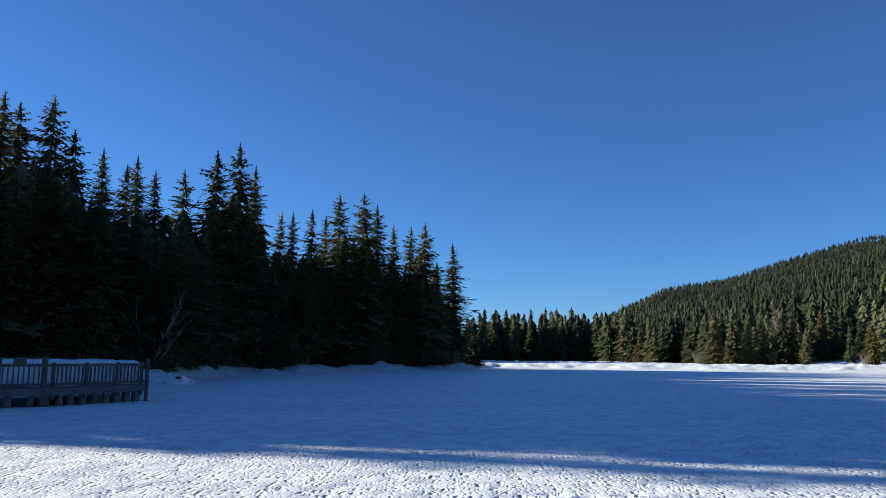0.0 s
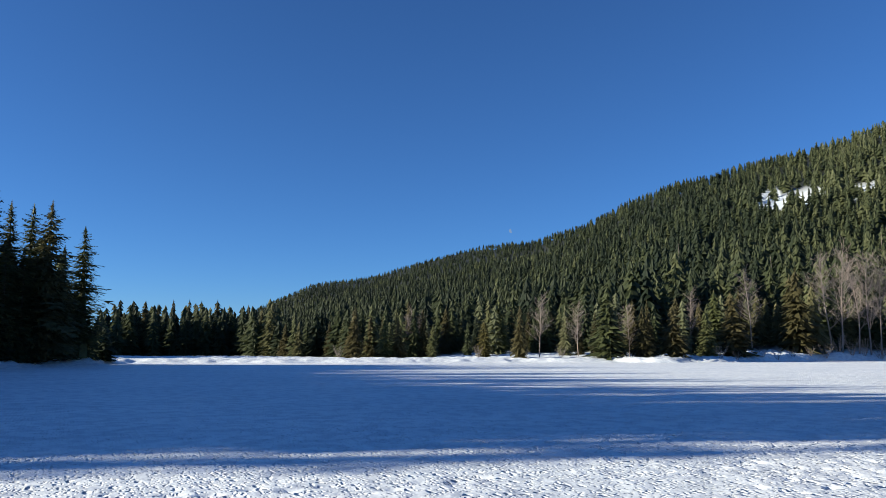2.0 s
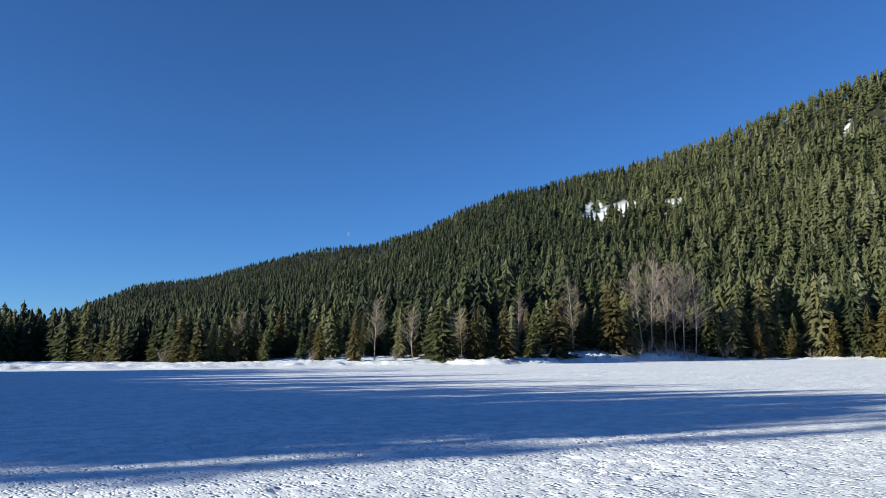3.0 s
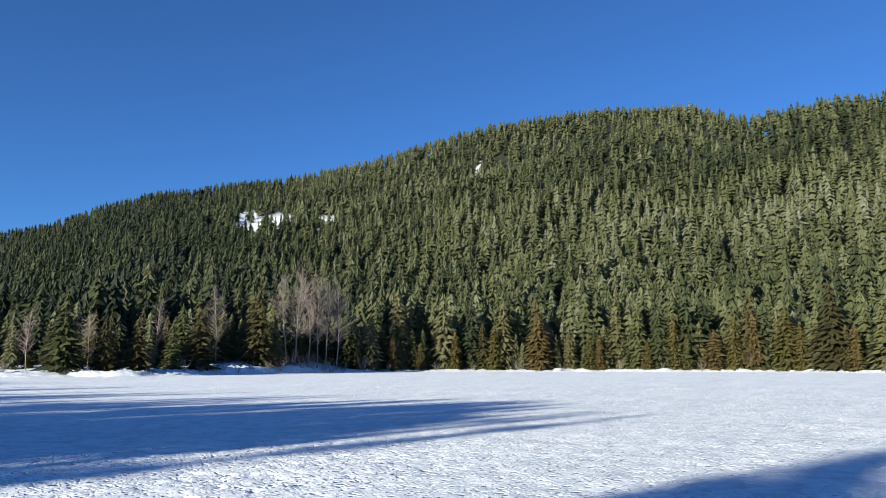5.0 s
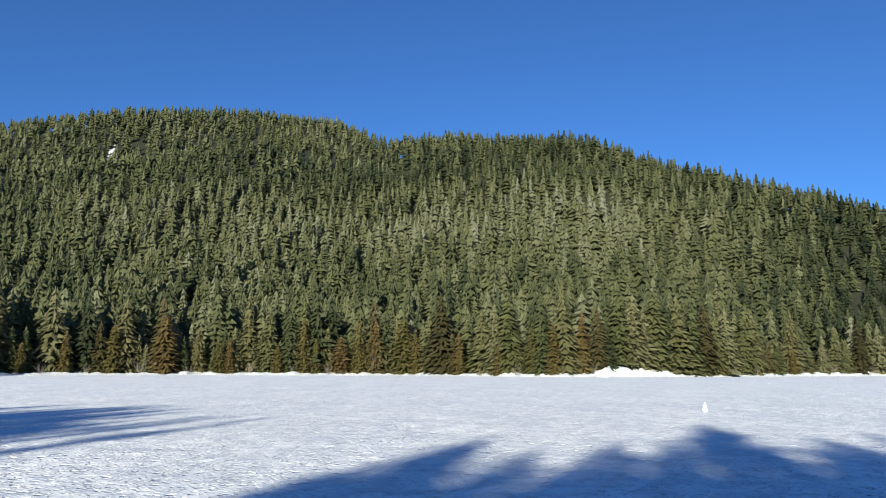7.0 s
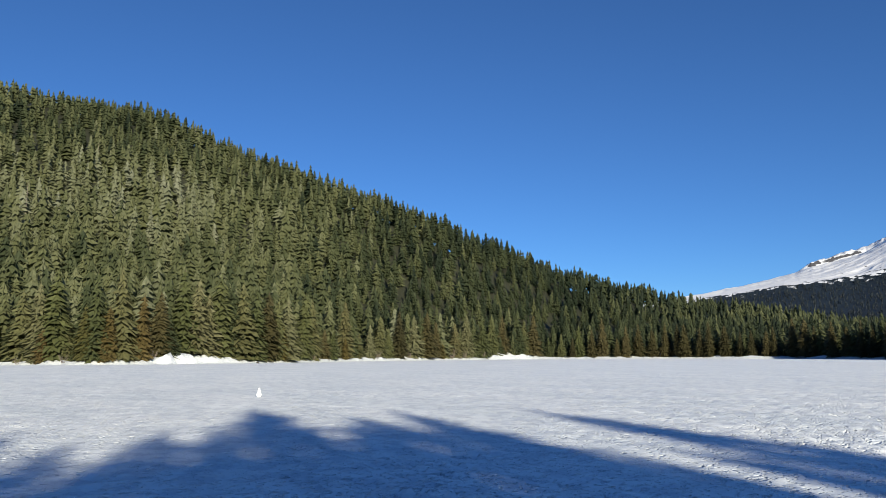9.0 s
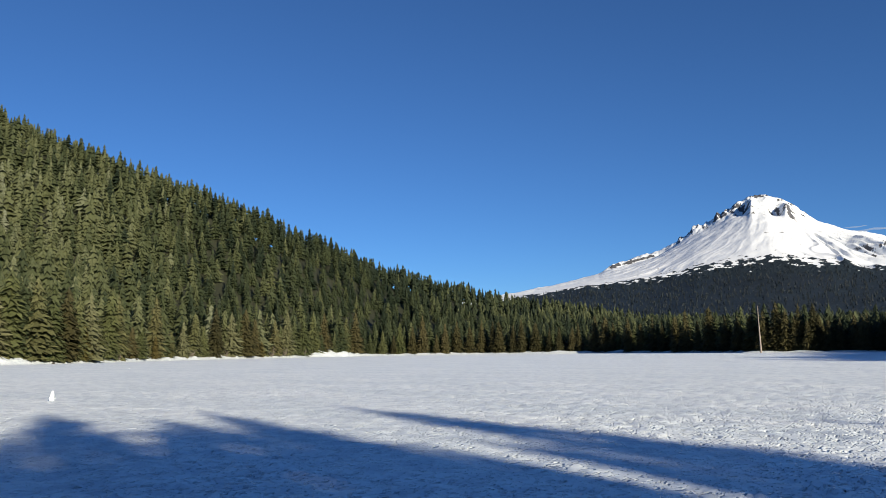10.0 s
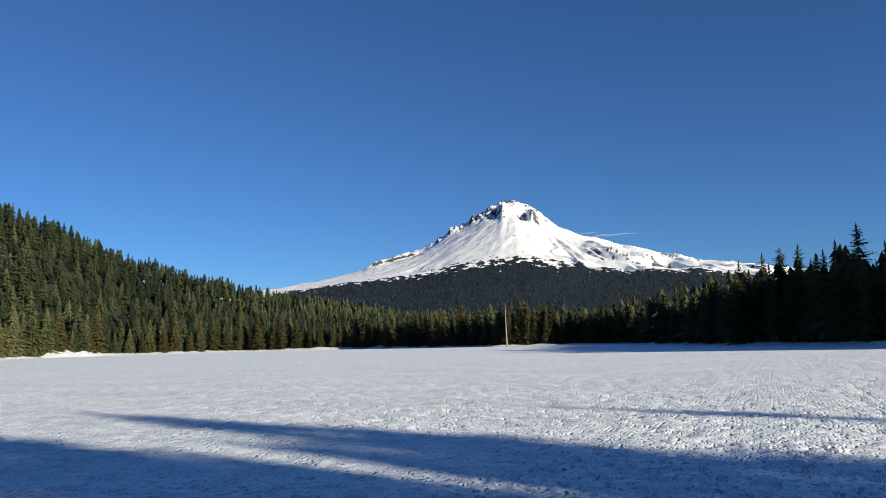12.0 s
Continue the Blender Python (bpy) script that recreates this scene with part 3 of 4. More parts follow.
# trees behind the camera, known by their shadows on the ice: lateral place, reach of the shadow's tip
U, V = np.array(polar(SUN_BEARING + 180, 1.0)), np.array(polar(SUN_BEARING + 90, 1.0))
SLOPE = math.tan(radians(SUN_HEIGHT))
CAST = [(6.2, 20, 62, 0.9), (4.8, 28, 66, 1.3), (3.4, 24, 60, 1.0), (0.2, 27, 58, 1.0), (-1.4, 27, 66, 1.2), (-3, 37, 62, 1.15), (-6.0, 31, 64, 1.1), (-7.5, 27, 63, 0.9), (-8.6, 33.5, 60, 0.75), (-9.5, 22, 68, 0.9), (-13.9, 32.6, 70, 1.0), (-15.0, 2, 66, 0.6), (-23.3, 17, 72, 0.85), (-27, -14, 74, 0.9), (-41, 9, 80, 0.6), (-52, -5, 84, 0.9),
        (17.3, 37, 66, 0.5), (20.2, 36.5, 66, 0.7), (21.8, 30, 62, 1.0), (24, 38, 63, 1.0), (26.5, 40, 66, 1.1), (28.5, 46, 62, 0.9), (32, 40, 64, 1.1), (35, 44, 60, 1.1), (38, 37, 62, 1.1), (41, 30, 58, 1.0), (44, 40, 62, 1.0), (48, 38, 66, 0.9), (52, 24, 64, 0.9), (57, 42, 70, 0.9), (63, 30, 72, 0.8)]
for i, (lat, tip, back, wide) in enumerate(CAST):
    x, y = lat * V - back * U
    a, r = math.degrees(math.atan2(x, y)), math.hypot(x, y)
    a = a + 360 if a < -90 else a
    z0 = float(ground_z(np.array([a]), np.array([r]))[0]) - 0.2
    conifer(DENSE[i % 3] if -14 < lat < 6.5 else NEAR[(0, 5, 2)[i % 3]], a, r, (back + tip) * SLOPE - z0, "tall dark green conifer standing on the snowy near shore", "conifers of the near shore", wide)
# the same wood standing in between
for k, ((lat, tip, back, wide), (lat1, tip1, back1, wide1)) in enumerate(zip(CAST[:-1], CAST[1:])):
    if abs(lat - lat1) > 6:
        continue
    x, y = 0.5 * (lat + lat1) * V - (back + 9) * U
    a, r = math.degrees(math.atan2(x, y)), math.hypot(x, y)
    place(WOOD_BACK, a + 360 if a < -90 else a, r, (back + 9 + min(tip, tip1) - (2 if k > 15 else 7)) * SLOPE, 0.35 if 17 < lat < 20 else 0.75, 0.3)
# far wood behind the dam, west shore and north shore: first rows as single trees
rng = np.random.default_rng(11)
LIT = "green conifer with drooping boughs at the snowy lakeside"
for k, a in enumerate(np.arange(3.2, 45, 0.5)):
    aa = a + rng.uniform(-0.2, 0.2)
    r = float(shore(aa)) + (140 if aa < 12 else np.interp(aa, [12, 20, 45], [110, 45, 20])) + rng.uniform(-6, 14)
    e = rng.uniform(3.3, 4.15) if aa < 12 else rng.uniform(2.2, 4.3)
    h, w = r * math.tan(radians(e)) + 1.2, rng.uniform(0.9, 1.2)
    if k % 2:
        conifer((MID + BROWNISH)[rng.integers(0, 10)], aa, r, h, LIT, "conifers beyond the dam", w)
    else:
        place(WOOD_MID, aa, r, h, w, rng.uniform(0, 0.7))
for a in np.arange(2.8, 14, 0.3):
    for row in range(3):
        aa = a + rng.uniform(-0.15, 0.15)
        r = float(shore(aa)) + (128 if aa < 12 else 112) + 14 * row + rng.uniform(-5, 5)
        place(WOOD_MID, aa, r, r * math.tan(radians(rng.uniform(2.2, 3.6))) + 1.2, rng.uniform(0.9, 1.2), rng.uniform(0.05, 0.4))
for k, a in enumerate(np.arange(45, 165, 0.42)):
    # a loose first row of single trees with a second row behind it
    aa = a + rng.uniform(-0.22, 0.22)
    back = float(np.interp(aa, [45, 49, 52, 52.6, 57.8, 58.4, 103.6, 104.6, 109.4, 110.2, 128, 129, 131, 132], [26, 30, 14, 24, 20, 4, 2.5, 7, 7, 2.5, 3, 13, 13, 3]))
    r = float(shore(aa)) + back + (rng.uniform(3, 7) if k % 2 else rng.uniform(9, 16))
    tall = (10, 17) if aa < 51 else (13, 22) if aa < 60 else (21, 31) if rng.random() < 0.62 else (9, 19)
    if aa > 138:
        tall = (18, 26)
    h, w = rng.uniform(*tall), rng.uniform(1.0, 1.3)
    if k % 2:
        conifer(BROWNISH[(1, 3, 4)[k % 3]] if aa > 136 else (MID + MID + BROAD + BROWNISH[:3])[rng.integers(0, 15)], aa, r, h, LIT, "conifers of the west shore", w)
    else:
        place(WOOD_MID, aa, r, h, w, rng.uniform(0.15, 0.8) * (1 if aa < 128 else 0.6))
for i, (a, h, w) in enumerate([(29.5, 9, 1.2), (66.2, 14, 1.1), (69.2, 17, 1.3), (72.6, 21, 1.2), (76.3, 12, 1.5), (77.0, 13, 1.3), (80.4, 10, 1.2), (82.3, 20, 1.0), (83.2, 13, 1.1), (85.1, 14, 1.5), (86.4, 21, 0.9), (87.7, 21, 1.0), (89.8, 22, 1.2), (90.7, 17, 1.1),
                               (94.0, 15, 1.2), (97.0, 11, 1.2), (99.5, 17, 1.1), (103.2, 22, 1.0), (101.0, 17, 1.1), (113.0, 14, 1.1), (117.6, 10, 1.2), (124.9, 9, 1.2), (61.5, 13, 1.1), (63.6, 10, 1.3)]):
    conifer(RUST[i % 3], a, float(shore(a)) + (4 if a > 45 else 24), h, "ochre-tinged conifer at the snowy lakeside", "ochre conifers", w)
# broad single conifers before the dark wood beyond the dam: bearing, angle of the top, width
for i, (a, e, w) in enumerate([(19.6, 3.5, 1.1), (22.0, 3.1, 1.1), (23.0, 2.7, 1.1), (32.1, 3.7, 0.9), (38.6, 5.0, 1.3), (41.2, 3.6, 1.1), (43.3, 3.6, 1.5), (45.6, 3.2, 1.2), (47.5, 4.4, 1.4), (51.6, 5.7, 1.1), (52.6, 4.6, 1.0)]):
    r = float(shore(a)) + (30 if a < 30 else 10 if a < 45 else 13)
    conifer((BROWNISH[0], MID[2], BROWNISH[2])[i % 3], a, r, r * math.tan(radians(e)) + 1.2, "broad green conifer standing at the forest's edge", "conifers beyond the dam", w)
# dark wood on the east shore: bearing, angle of the tops
for k, a in enumerate(np.arange(163, 192, 0.55)):
    for row in range(3):
        aa = a + rng.uniform(-0.3, 0.3)
        r = float(shore(aa)) + rng.uniform(5, 10) + row * 8
        e = np.interp(aa, [163, 166, 170, 174, 178, 182, 183.5, 185, 187, 190], [2.4, 2.5, 3.3, 4.0, 5.0, 5.7, 5.9, 7.0, 5.8, 6.0]) * rng.uniform(0.72, 1.0)
        h, w = r * math.tan(radians(e)) + 1.2, rng.uniform(1.0, 1.3)
        if row == 2:
            place(WOOD_BACK, aa, r, h, w, rng.uniform(0, 0.5))
        elif row == 0:
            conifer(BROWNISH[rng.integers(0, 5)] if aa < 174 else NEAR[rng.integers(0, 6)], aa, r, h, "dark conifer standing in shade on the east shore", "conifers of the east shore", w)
        else:
            place(WOOD_MID, aa, r, h, w, rng.uniform(0, 0.5))


for i, (a, e) in enumerate([(174.2, 4.2), (176.0, 4.6), (178.2, 5.3), (179.7, 5.7), (181.0, 6.0), (182.0, 6.15), (183.1, 5.5), (184.3, 6.2), (185.7, 7.25), (187.2, 5.9), (188.5, 6.3)]):
    r = float(shore(a)) + 16
    conifer(NEAR[(3, 1, 3, 1, 5, 1, 4, 3, 0, 1, 5)[i]], a, r, r * math.tan(radians(e + 0.3)) + 1.4, "dark conifer rising above the east shore wood", "conifers of the east shore", 1.05)
# Hidden rows to block sun; past 194 added unseen and tall for shade.
for a in np.arange(164, 216, 0.7):
    for row in range(4 if a < 186 else 7):
        aa = a + rng.uniform(-0.35, 0.35)
        r = float(shore(aa)) + 30 + 9 * row + rng.uniform(-4, 4)
        e = np.interp(aa, [163, 166, 170, 174, 178, 182, 190, 216], [2.4, 2.4, 3.1, 3.7, 4.6, 5.2, 5.6, 8]) * rng.uniform(0.7, 0.95)
        place(WOOD_BACK, aa, r, max(5.0, r * math.tan(radians(e))) if aa < 194 else rng.uniform(30, 38), rng.uniform(0.9, 1.2), rng.uniform(0, 0.4))


# ---- woods on the slopes ----
FINE = [skirts(310 + i, t, 12, w, p) for i, (t, w, p) in enumerate(((11, 0.25, 0.9), (11, 0.215, 0.82), (9, 0.28, 0.95), (11, 0.235, 0.78)))]
STARS = [skirts(300 + i, t, 7, w, p) for i, (t, w, p) in enumerate(((9, 0.26, 0.9), (9, 0.23, 0.85), (8, 0.29, 0.95), (10, 0.245, 0.8), (9, 0.22, 0.9), (8, 0.275, 0.85)))]
SMALL = [skirts(320 + i, 6, 5, w, 0.9) for i, w in enumerate((0.29, 0.25, 0.32, 0.27))]
THICK = [skirts(360 + i, t, 12, w, p) for i, (t, w, p) in enumerate(((14, 0.225, 0.85), (15, 0.195, 0.78), (13, 0.25, 0.9), (15, 0.21, 0.75)))]
MIDSTUFF = [skirts(350 + i, t, 11, w, p) for i, (t, w, p) in enumerate(((12, 0.24, 0.9), (13, 0.21, 0.84), (11, 0.27, 0.95), (13, 0.225, 0.8)))]


def woods(name, forms, spots, label, material=NEEDLES_STUFF):
    """Many trees as one mesh: spots are x, y, z, height, width, tint."""
    vs, tint = [], []
    rng = np.random.default_rng(len(spots))
    pick = rng.integers(0, len(forms), len(spots))
    for k, form in enumerate(forms):
        s = spots[pick == k]
        t = rng.uniform(0, 6.283, len(s))
        p = form.reshape(-1, 3)
        c, sn = np.cos(t)[:, None], np.sin(t)[:, None]
        w = (s[:, 3] * s[:, 4])[:, None]
        lx, ly = rng.normal(0, 0.02, (2, len(s)))
        h = p[None, :, 2] * s[:, 3][:, None]
        X = (p[None, :, 0] * c - p[None, :, 1] * sn) * w + s[:, 0][:, None] + lx[:, None] * h
        Y = (p[None, :, 0] * sn + p[None, :, 1] * c) * w + s[:, 1][:, None] + ly[:, None] * h
        vs.append(np.stack([X, Y, h + s[:, 2][:, None]], -1).reshape(-1, 3))
        tint.append(np.repeat(s[:, 5], len(p)))
    v = np.concatenate(vs)
    me = soup(name, v, np.arange(len(v)).reshape(-1, 3), material)
    me.attributes.new("tint", "FLOAT", "POINT").data.foreach_set("value", np.concatenate(tint).astype(np.float32))
    return tagged(new(name, me), label, "forest", kind="stuff")


def scatter():
    """Jittered rings of trees from behind the first rows to just past the crest."""
    rng = np.random.default_rng(5)
    spots = []
    r = 165.0
    while r < 1800:
        step = 6.5 + r * 0.0048
        arc = np.arange(2.6, 178, math.degrees(step / r))
        a = arc + rng.uniform(-0.5, 0.5, len(arc)) * math.degrees(step / r)
        rr = r + rng.uniform(-0.5, 0.5, len(arc)) * step
        spots.append(np.stack([a, rr], -1))
        r += step * (0.95 if r < 720 else 1.1)
    # a closer row along the crest
    a = np.arange(13, 160, 0.42)
    for k in (-14.0, 0.0, 14.0):
        aa = a + rng.uniform(-0.2, 0.2, len(a))
        spots.append(np.stack([aa, np.interp(aa, REACH[:, 0], REACH[:, 1]) + k + rng.uniform(-6, 6, len(a))], -1))
    s = np.concatenate(spots)
    a, r = s[:, 0], s[:, 1]
    far = np.interp(a, REACH[:, 0], REACH[:, 1])
    start = shore(a) + np.interp(a, [2, 12, 18, 38, 52, 55, 58, 160, 178], [150, 120, 60, 62, 66, 44, 16, 9, 14])
    keep = (r > start) & (r < far + 45)
    a, r, far = a[keep], r[keep], far[keep]
    z = ground_z(a, r)
    x, y = polar(a, r)
    bare = cleared(a, r, z)
    keep = (~bare | (rng.random(len(a)) < np.where(a < 58, 0.07, 0.3))) & ((vnoise(x / 15, y / 15, 51) < 0.8) | (r > 0.86 * far))
    a, r, z, x, y = a[keep], r[keep], z[keep], x[keep], y[keep]
    h = np.where(r > 0.8 * np.interp(a, REACH[:, 0], REACH[:, 1]), rng.uniform(19, 27, len(a)), rng.uniform(16, 31, len(a))) * (1 + 0.15 * vnoise(x / 40, y / 40, 52)) * np.interp(a, [0, 12, 13, 30, 40, 60, 130, 150, 178], [0.7, 0.7, 0.6, 0.7, 0.85, 1.0, 1.0, 0.95, 0.8]) * np.interp(r, [300, 500, 1000, 1600], [0.88, 0.76, 0.67, 0.55])
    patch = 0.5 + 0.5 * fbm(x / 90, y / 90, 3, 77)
    # Paler from 48 to 123 degrees on the lower slope.
    pale_band = smooth(48, 72, a) * (1 - smooth(106, 123, a)) * (0.35 + 0.65 * smooth(20, 80, z)) * (1 - smooth(95, 185, z))
    # The distance term paints far haze in: ridge trees turn paler.
    tint = np.clip(0.04 + 0.45 * patch + (0.30 + 0.06 * smooth(98, 106, a)) * pale_band - 0.16 * (1 - smooth(40, 70, a)) - 0.22 * smooth(112, 135, a) + 0.16 * smooth(560, 950, r) * smooth(40, 58, a) + rng.normal(0, 0.13, len(a)), 0, 1)
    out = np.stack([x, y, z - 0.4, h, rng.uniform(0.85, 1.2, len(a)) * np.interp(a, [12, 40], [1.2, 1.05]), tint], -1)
    near = r < shore(a) + np.interp(a, [2, 12, 45, 120, 178], [90, 90, 75, 70, 40])
    high = ~near & (r > 720)
    close = ~near & (r < shore(a) + 190)
    return out[near], out[close], out[~near & ~close & ~high], out[high]


lower, close, middle, upper = scatter()
woods("near_wood", THICK, np.array(WOOD_NEAR), "dark conifers crowded behind the near shore")
woods("deep_wood", STARS, np.array(WOOD_BACK), "dark conifers deep in the wood")
woods("shore_wood", THICK, np.array(WOOD_MID), "conifers crowded along the lake shore")
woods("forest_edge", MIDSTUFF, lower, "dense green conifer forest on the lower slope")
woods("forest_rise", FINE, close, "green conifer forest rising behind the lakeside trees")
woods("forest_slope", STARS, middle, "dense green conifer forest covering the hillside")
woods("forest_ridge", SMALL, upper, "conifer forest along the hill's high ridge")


# ---- the snow mountain and its wooded apron ----
PEAK = np.array([(120, 2.2), (135, 3.0), (143.9, 4.45), (146.8, 4.95), (150.2, 5.7), (151.3, 6.2), (151.8, 6.25), (154.6, 7.05), (156, 7.9), (157.6, 8.8), (159.4, 9.7), (161, 10.5), (162.2, 10.67), (163.2, 10.35),
                 (165, 8.9), (167.1, 7.9), (169.6, 7.15), (171.6, 6.7), (174, 5.85), (176.3, 5.3), (179, 4.7), (186, 3.6), (200, 2.4)], float)
FAR = 4400.0


def mountain_material():
    m, n, l, b = mat("mountain", 0.7)
    geo = n.new("ShaderNodeNewGeometry")
    edge = n.new("ShaderNodeAttribute")
    edge.attribute_name = "above_trees"
    wob = noise_node(n, l, 0.032, 9)
    add = n.new("ShaderNodeMath")
    add.operation = "MULTIPLY_ADD"
    l.new(wob.outputs[0], add.inputs[0])
    add.inputs[1].default_value = 6.0
    l.new(edge.outputs["Fac"], add.inputs[2])
    line = n.new("ShaderNodeMapRange")
    line.inputs[1].default_value, line.inputs[2].default_value = 2.95, 3.1
    l.new(add.outputs[0], line.inputs[0])
    rn = noise_node(n, l, 0.022, 8, stretch=(1, 1, 0.8))
    steep = n.new("ShaderNodeSeparateXYZ")
    l.new(geo.outputs["True Normal"], steep.inputs[0])
    ra = n.new("ShaderNodeMath")
    ra.operation = "MULTIPLY_ADD"
    l.new(steep.outputs[2], ra.inputs[0])
    ra.inputs[1].default_value = -0.55
    l.new(rn.outputs[0], ra.inputs[2])
    # More rock on ridges and cliffs, and painted where gullies lie shaded.
    crag_shade = n.new("ShaderNodeAttribute")
    crag_shade.attribute_name = "crag_shade"
    more = n.new("ShaderNodeMath")
    l.new(ra.outputs[0], more.inputs[0])
    l.new(crag_shade.outputs["Fac"], more.inputs[1])
    ra = more
    rock = ramp(n, l, ra.outputs[0], [(0.182, (0, 0, 0)), (0.225, (1, 1, 1))])
    snow = mix(n, l, rock.outputs[0], (0.77, 0.795, 0.82), (0.085, 0.085, 0.092))
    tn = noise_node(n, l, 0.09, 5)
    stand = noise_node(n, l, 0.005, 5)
    # Apron woods: distance haze put into the dark blue colours.
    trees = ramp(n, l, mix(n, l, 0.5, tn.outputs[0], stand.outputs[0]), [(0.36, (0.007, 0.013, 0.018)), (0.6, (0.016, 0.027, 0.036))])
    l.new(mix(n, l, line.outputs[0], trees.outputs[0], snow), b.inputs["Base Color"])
    bump = n.new("ShaderNodeBump")
    bump.inputs["Strength"].default_value, bump.inputs["Distance"].default_value = 0.8, 12.0
    only = n.new("ShaderNodeMath")
    only.operation = "MULTIPLY_ADD"
    l.new(line.outputs[0], only.inputs[0])
    only.inputs[1].default_value, only.inputs[2].default_value = -0.87, 1.0
    l.new(only.outputs[0], bump.inputs["Strength"])
    l.new(tn.outputs[0], bump.inputs["Height"])
    l.new(bump.outputs[0], b.inputs["Normal"])
    return m


def mountain_z(a, r):
    x, y = polar(a, r)
    px, py = polar(162.2, FAR)
    d = np.hypot(x - px, y - py)
    th = np.arctan2(y - py, x - px)
    top = FAR * np.tan(np.radians(np.interp(a, PEAK[:, 0], PEAK[:, 1])))
    even = sum(w * np.interp(a + o, PEAK[:, 0], PEAK[:, 1]) for o, w in ((-2.4, 0.1), (-1.6, 0.15), (-0.8, 0.15), (0, 0.2), (0.8, 0.15), (1.6, 0.15), (2.4, 0.1)))
    even = FAR * np.tan(np.radians(even))
    top = even + (top - even) * np.maximum(smooth(FAR - 260, FAR - 40, r), smooth(155, 158, a) * (1 - smooth(166, 169, a)))
    s = np.clip((r - 1250) / (FAR - 1250), 0, 1)
    foot = np.interp(top, [0, 354, 431, 509, 540, 657, 840], [0, 250, 285, 298, 302, 330, 340])
    z = foot * np.clip((r - 1250) / 2250, 0, 1) ** 1.45 + (top - foot) * np.clip((r - 3350) / (FAR - 3350), 0, 1) ** 1.15
    high, crest = smooth(0.66, 0.78, s), smooth(0.93, 1.0, s)
    # ribs and gullies running down from the summit, deep on the east flank, soft on the glacier
    bend = th + 0.22 * fbm(x / 420, y / 420, 3, 88)
    east, west = smooth(163.5, 168.5, a), 1 - smooth(153, 158, a)
    ribs = 1 - 2.2 * np.abs(fbm(bend * 7.5, d / 900, 4, 90))
    fine = 1 - 2 * np.abs(fbm(bend * 22, d / 260, 3, 91))
    z = z + ((ribs - 0.55) * (3 + 66 * east + 4 * west) + (fine - 0.5) * (1.0 + 20 * east + 2 * west)) * smooth(60, 460, d) * high * (1 - smooth(0.9, 0.99, s))
    # hollows below the summit and their rock walls
    z = z - 70 * np.exp(-((a - 162.75) / 0.42) ** 2 - ((r - FAR + 165) / 80) ** 2) - 60 * np.exp(-((a - 160.55) / 0.34) ** 2 - ((r - FAR + 110) / 50) ** 2)
    z = z + 34 * np.exp(-((a - 163.45) / 0.2) ** 2 - ((r - FAR + 190) / 110) ** 2) + 26 * np.exp(-((a - 161.2) / 0.22) ** 2 - ((r - FAR + 150) / 130) ** 2)
    # teeth on the west ridge
    saw = np.abs(fbm(a * 2.6, r / 70, 4, 97))
    z = z + 30 * saw * smooth(154.5, 156.5, a) * (1 - smooth(160.8, 162, a)) * smooth(FAR - 130, FAR - 20, r)
    for b, tall, wide in ((157.15, 22, 0.22), (157.55, 14, 0.15), (158.85, 20, 0.2), (159.3, 12, 0.16), (160.3, 14, 0.3)):
        z = z + tall * np.exp(-((a - b) / wide) ** 2 - ((r - FAR + 20) / 45) ** 2)
    # cliff band low on the west ridge
    z = z + 22 * smooth(150.3, 151.5, a) * (1 - smooth(153.4, 156.0, a)) * smooth(FAR - 95, FAR - 72, r) * (1 + 0.5 * fbm(a * 4, r / 40, 2, 99))
    z = z + 22 * np.abs(fbm(x / 55, y / 55, 4, 93)) * (1 - smooth(120, 330, d))
    z = z + (9 + 9 * east) * fbm(x / 85, y / 65, 5, 95) * smooth(0.5, 0.8, s) * (0.4 + 0.6 * smooth(0.8, 0.95, s))
    return np.where(r > FAR, z - (r - FAR) * 0.9, z) - 2.0


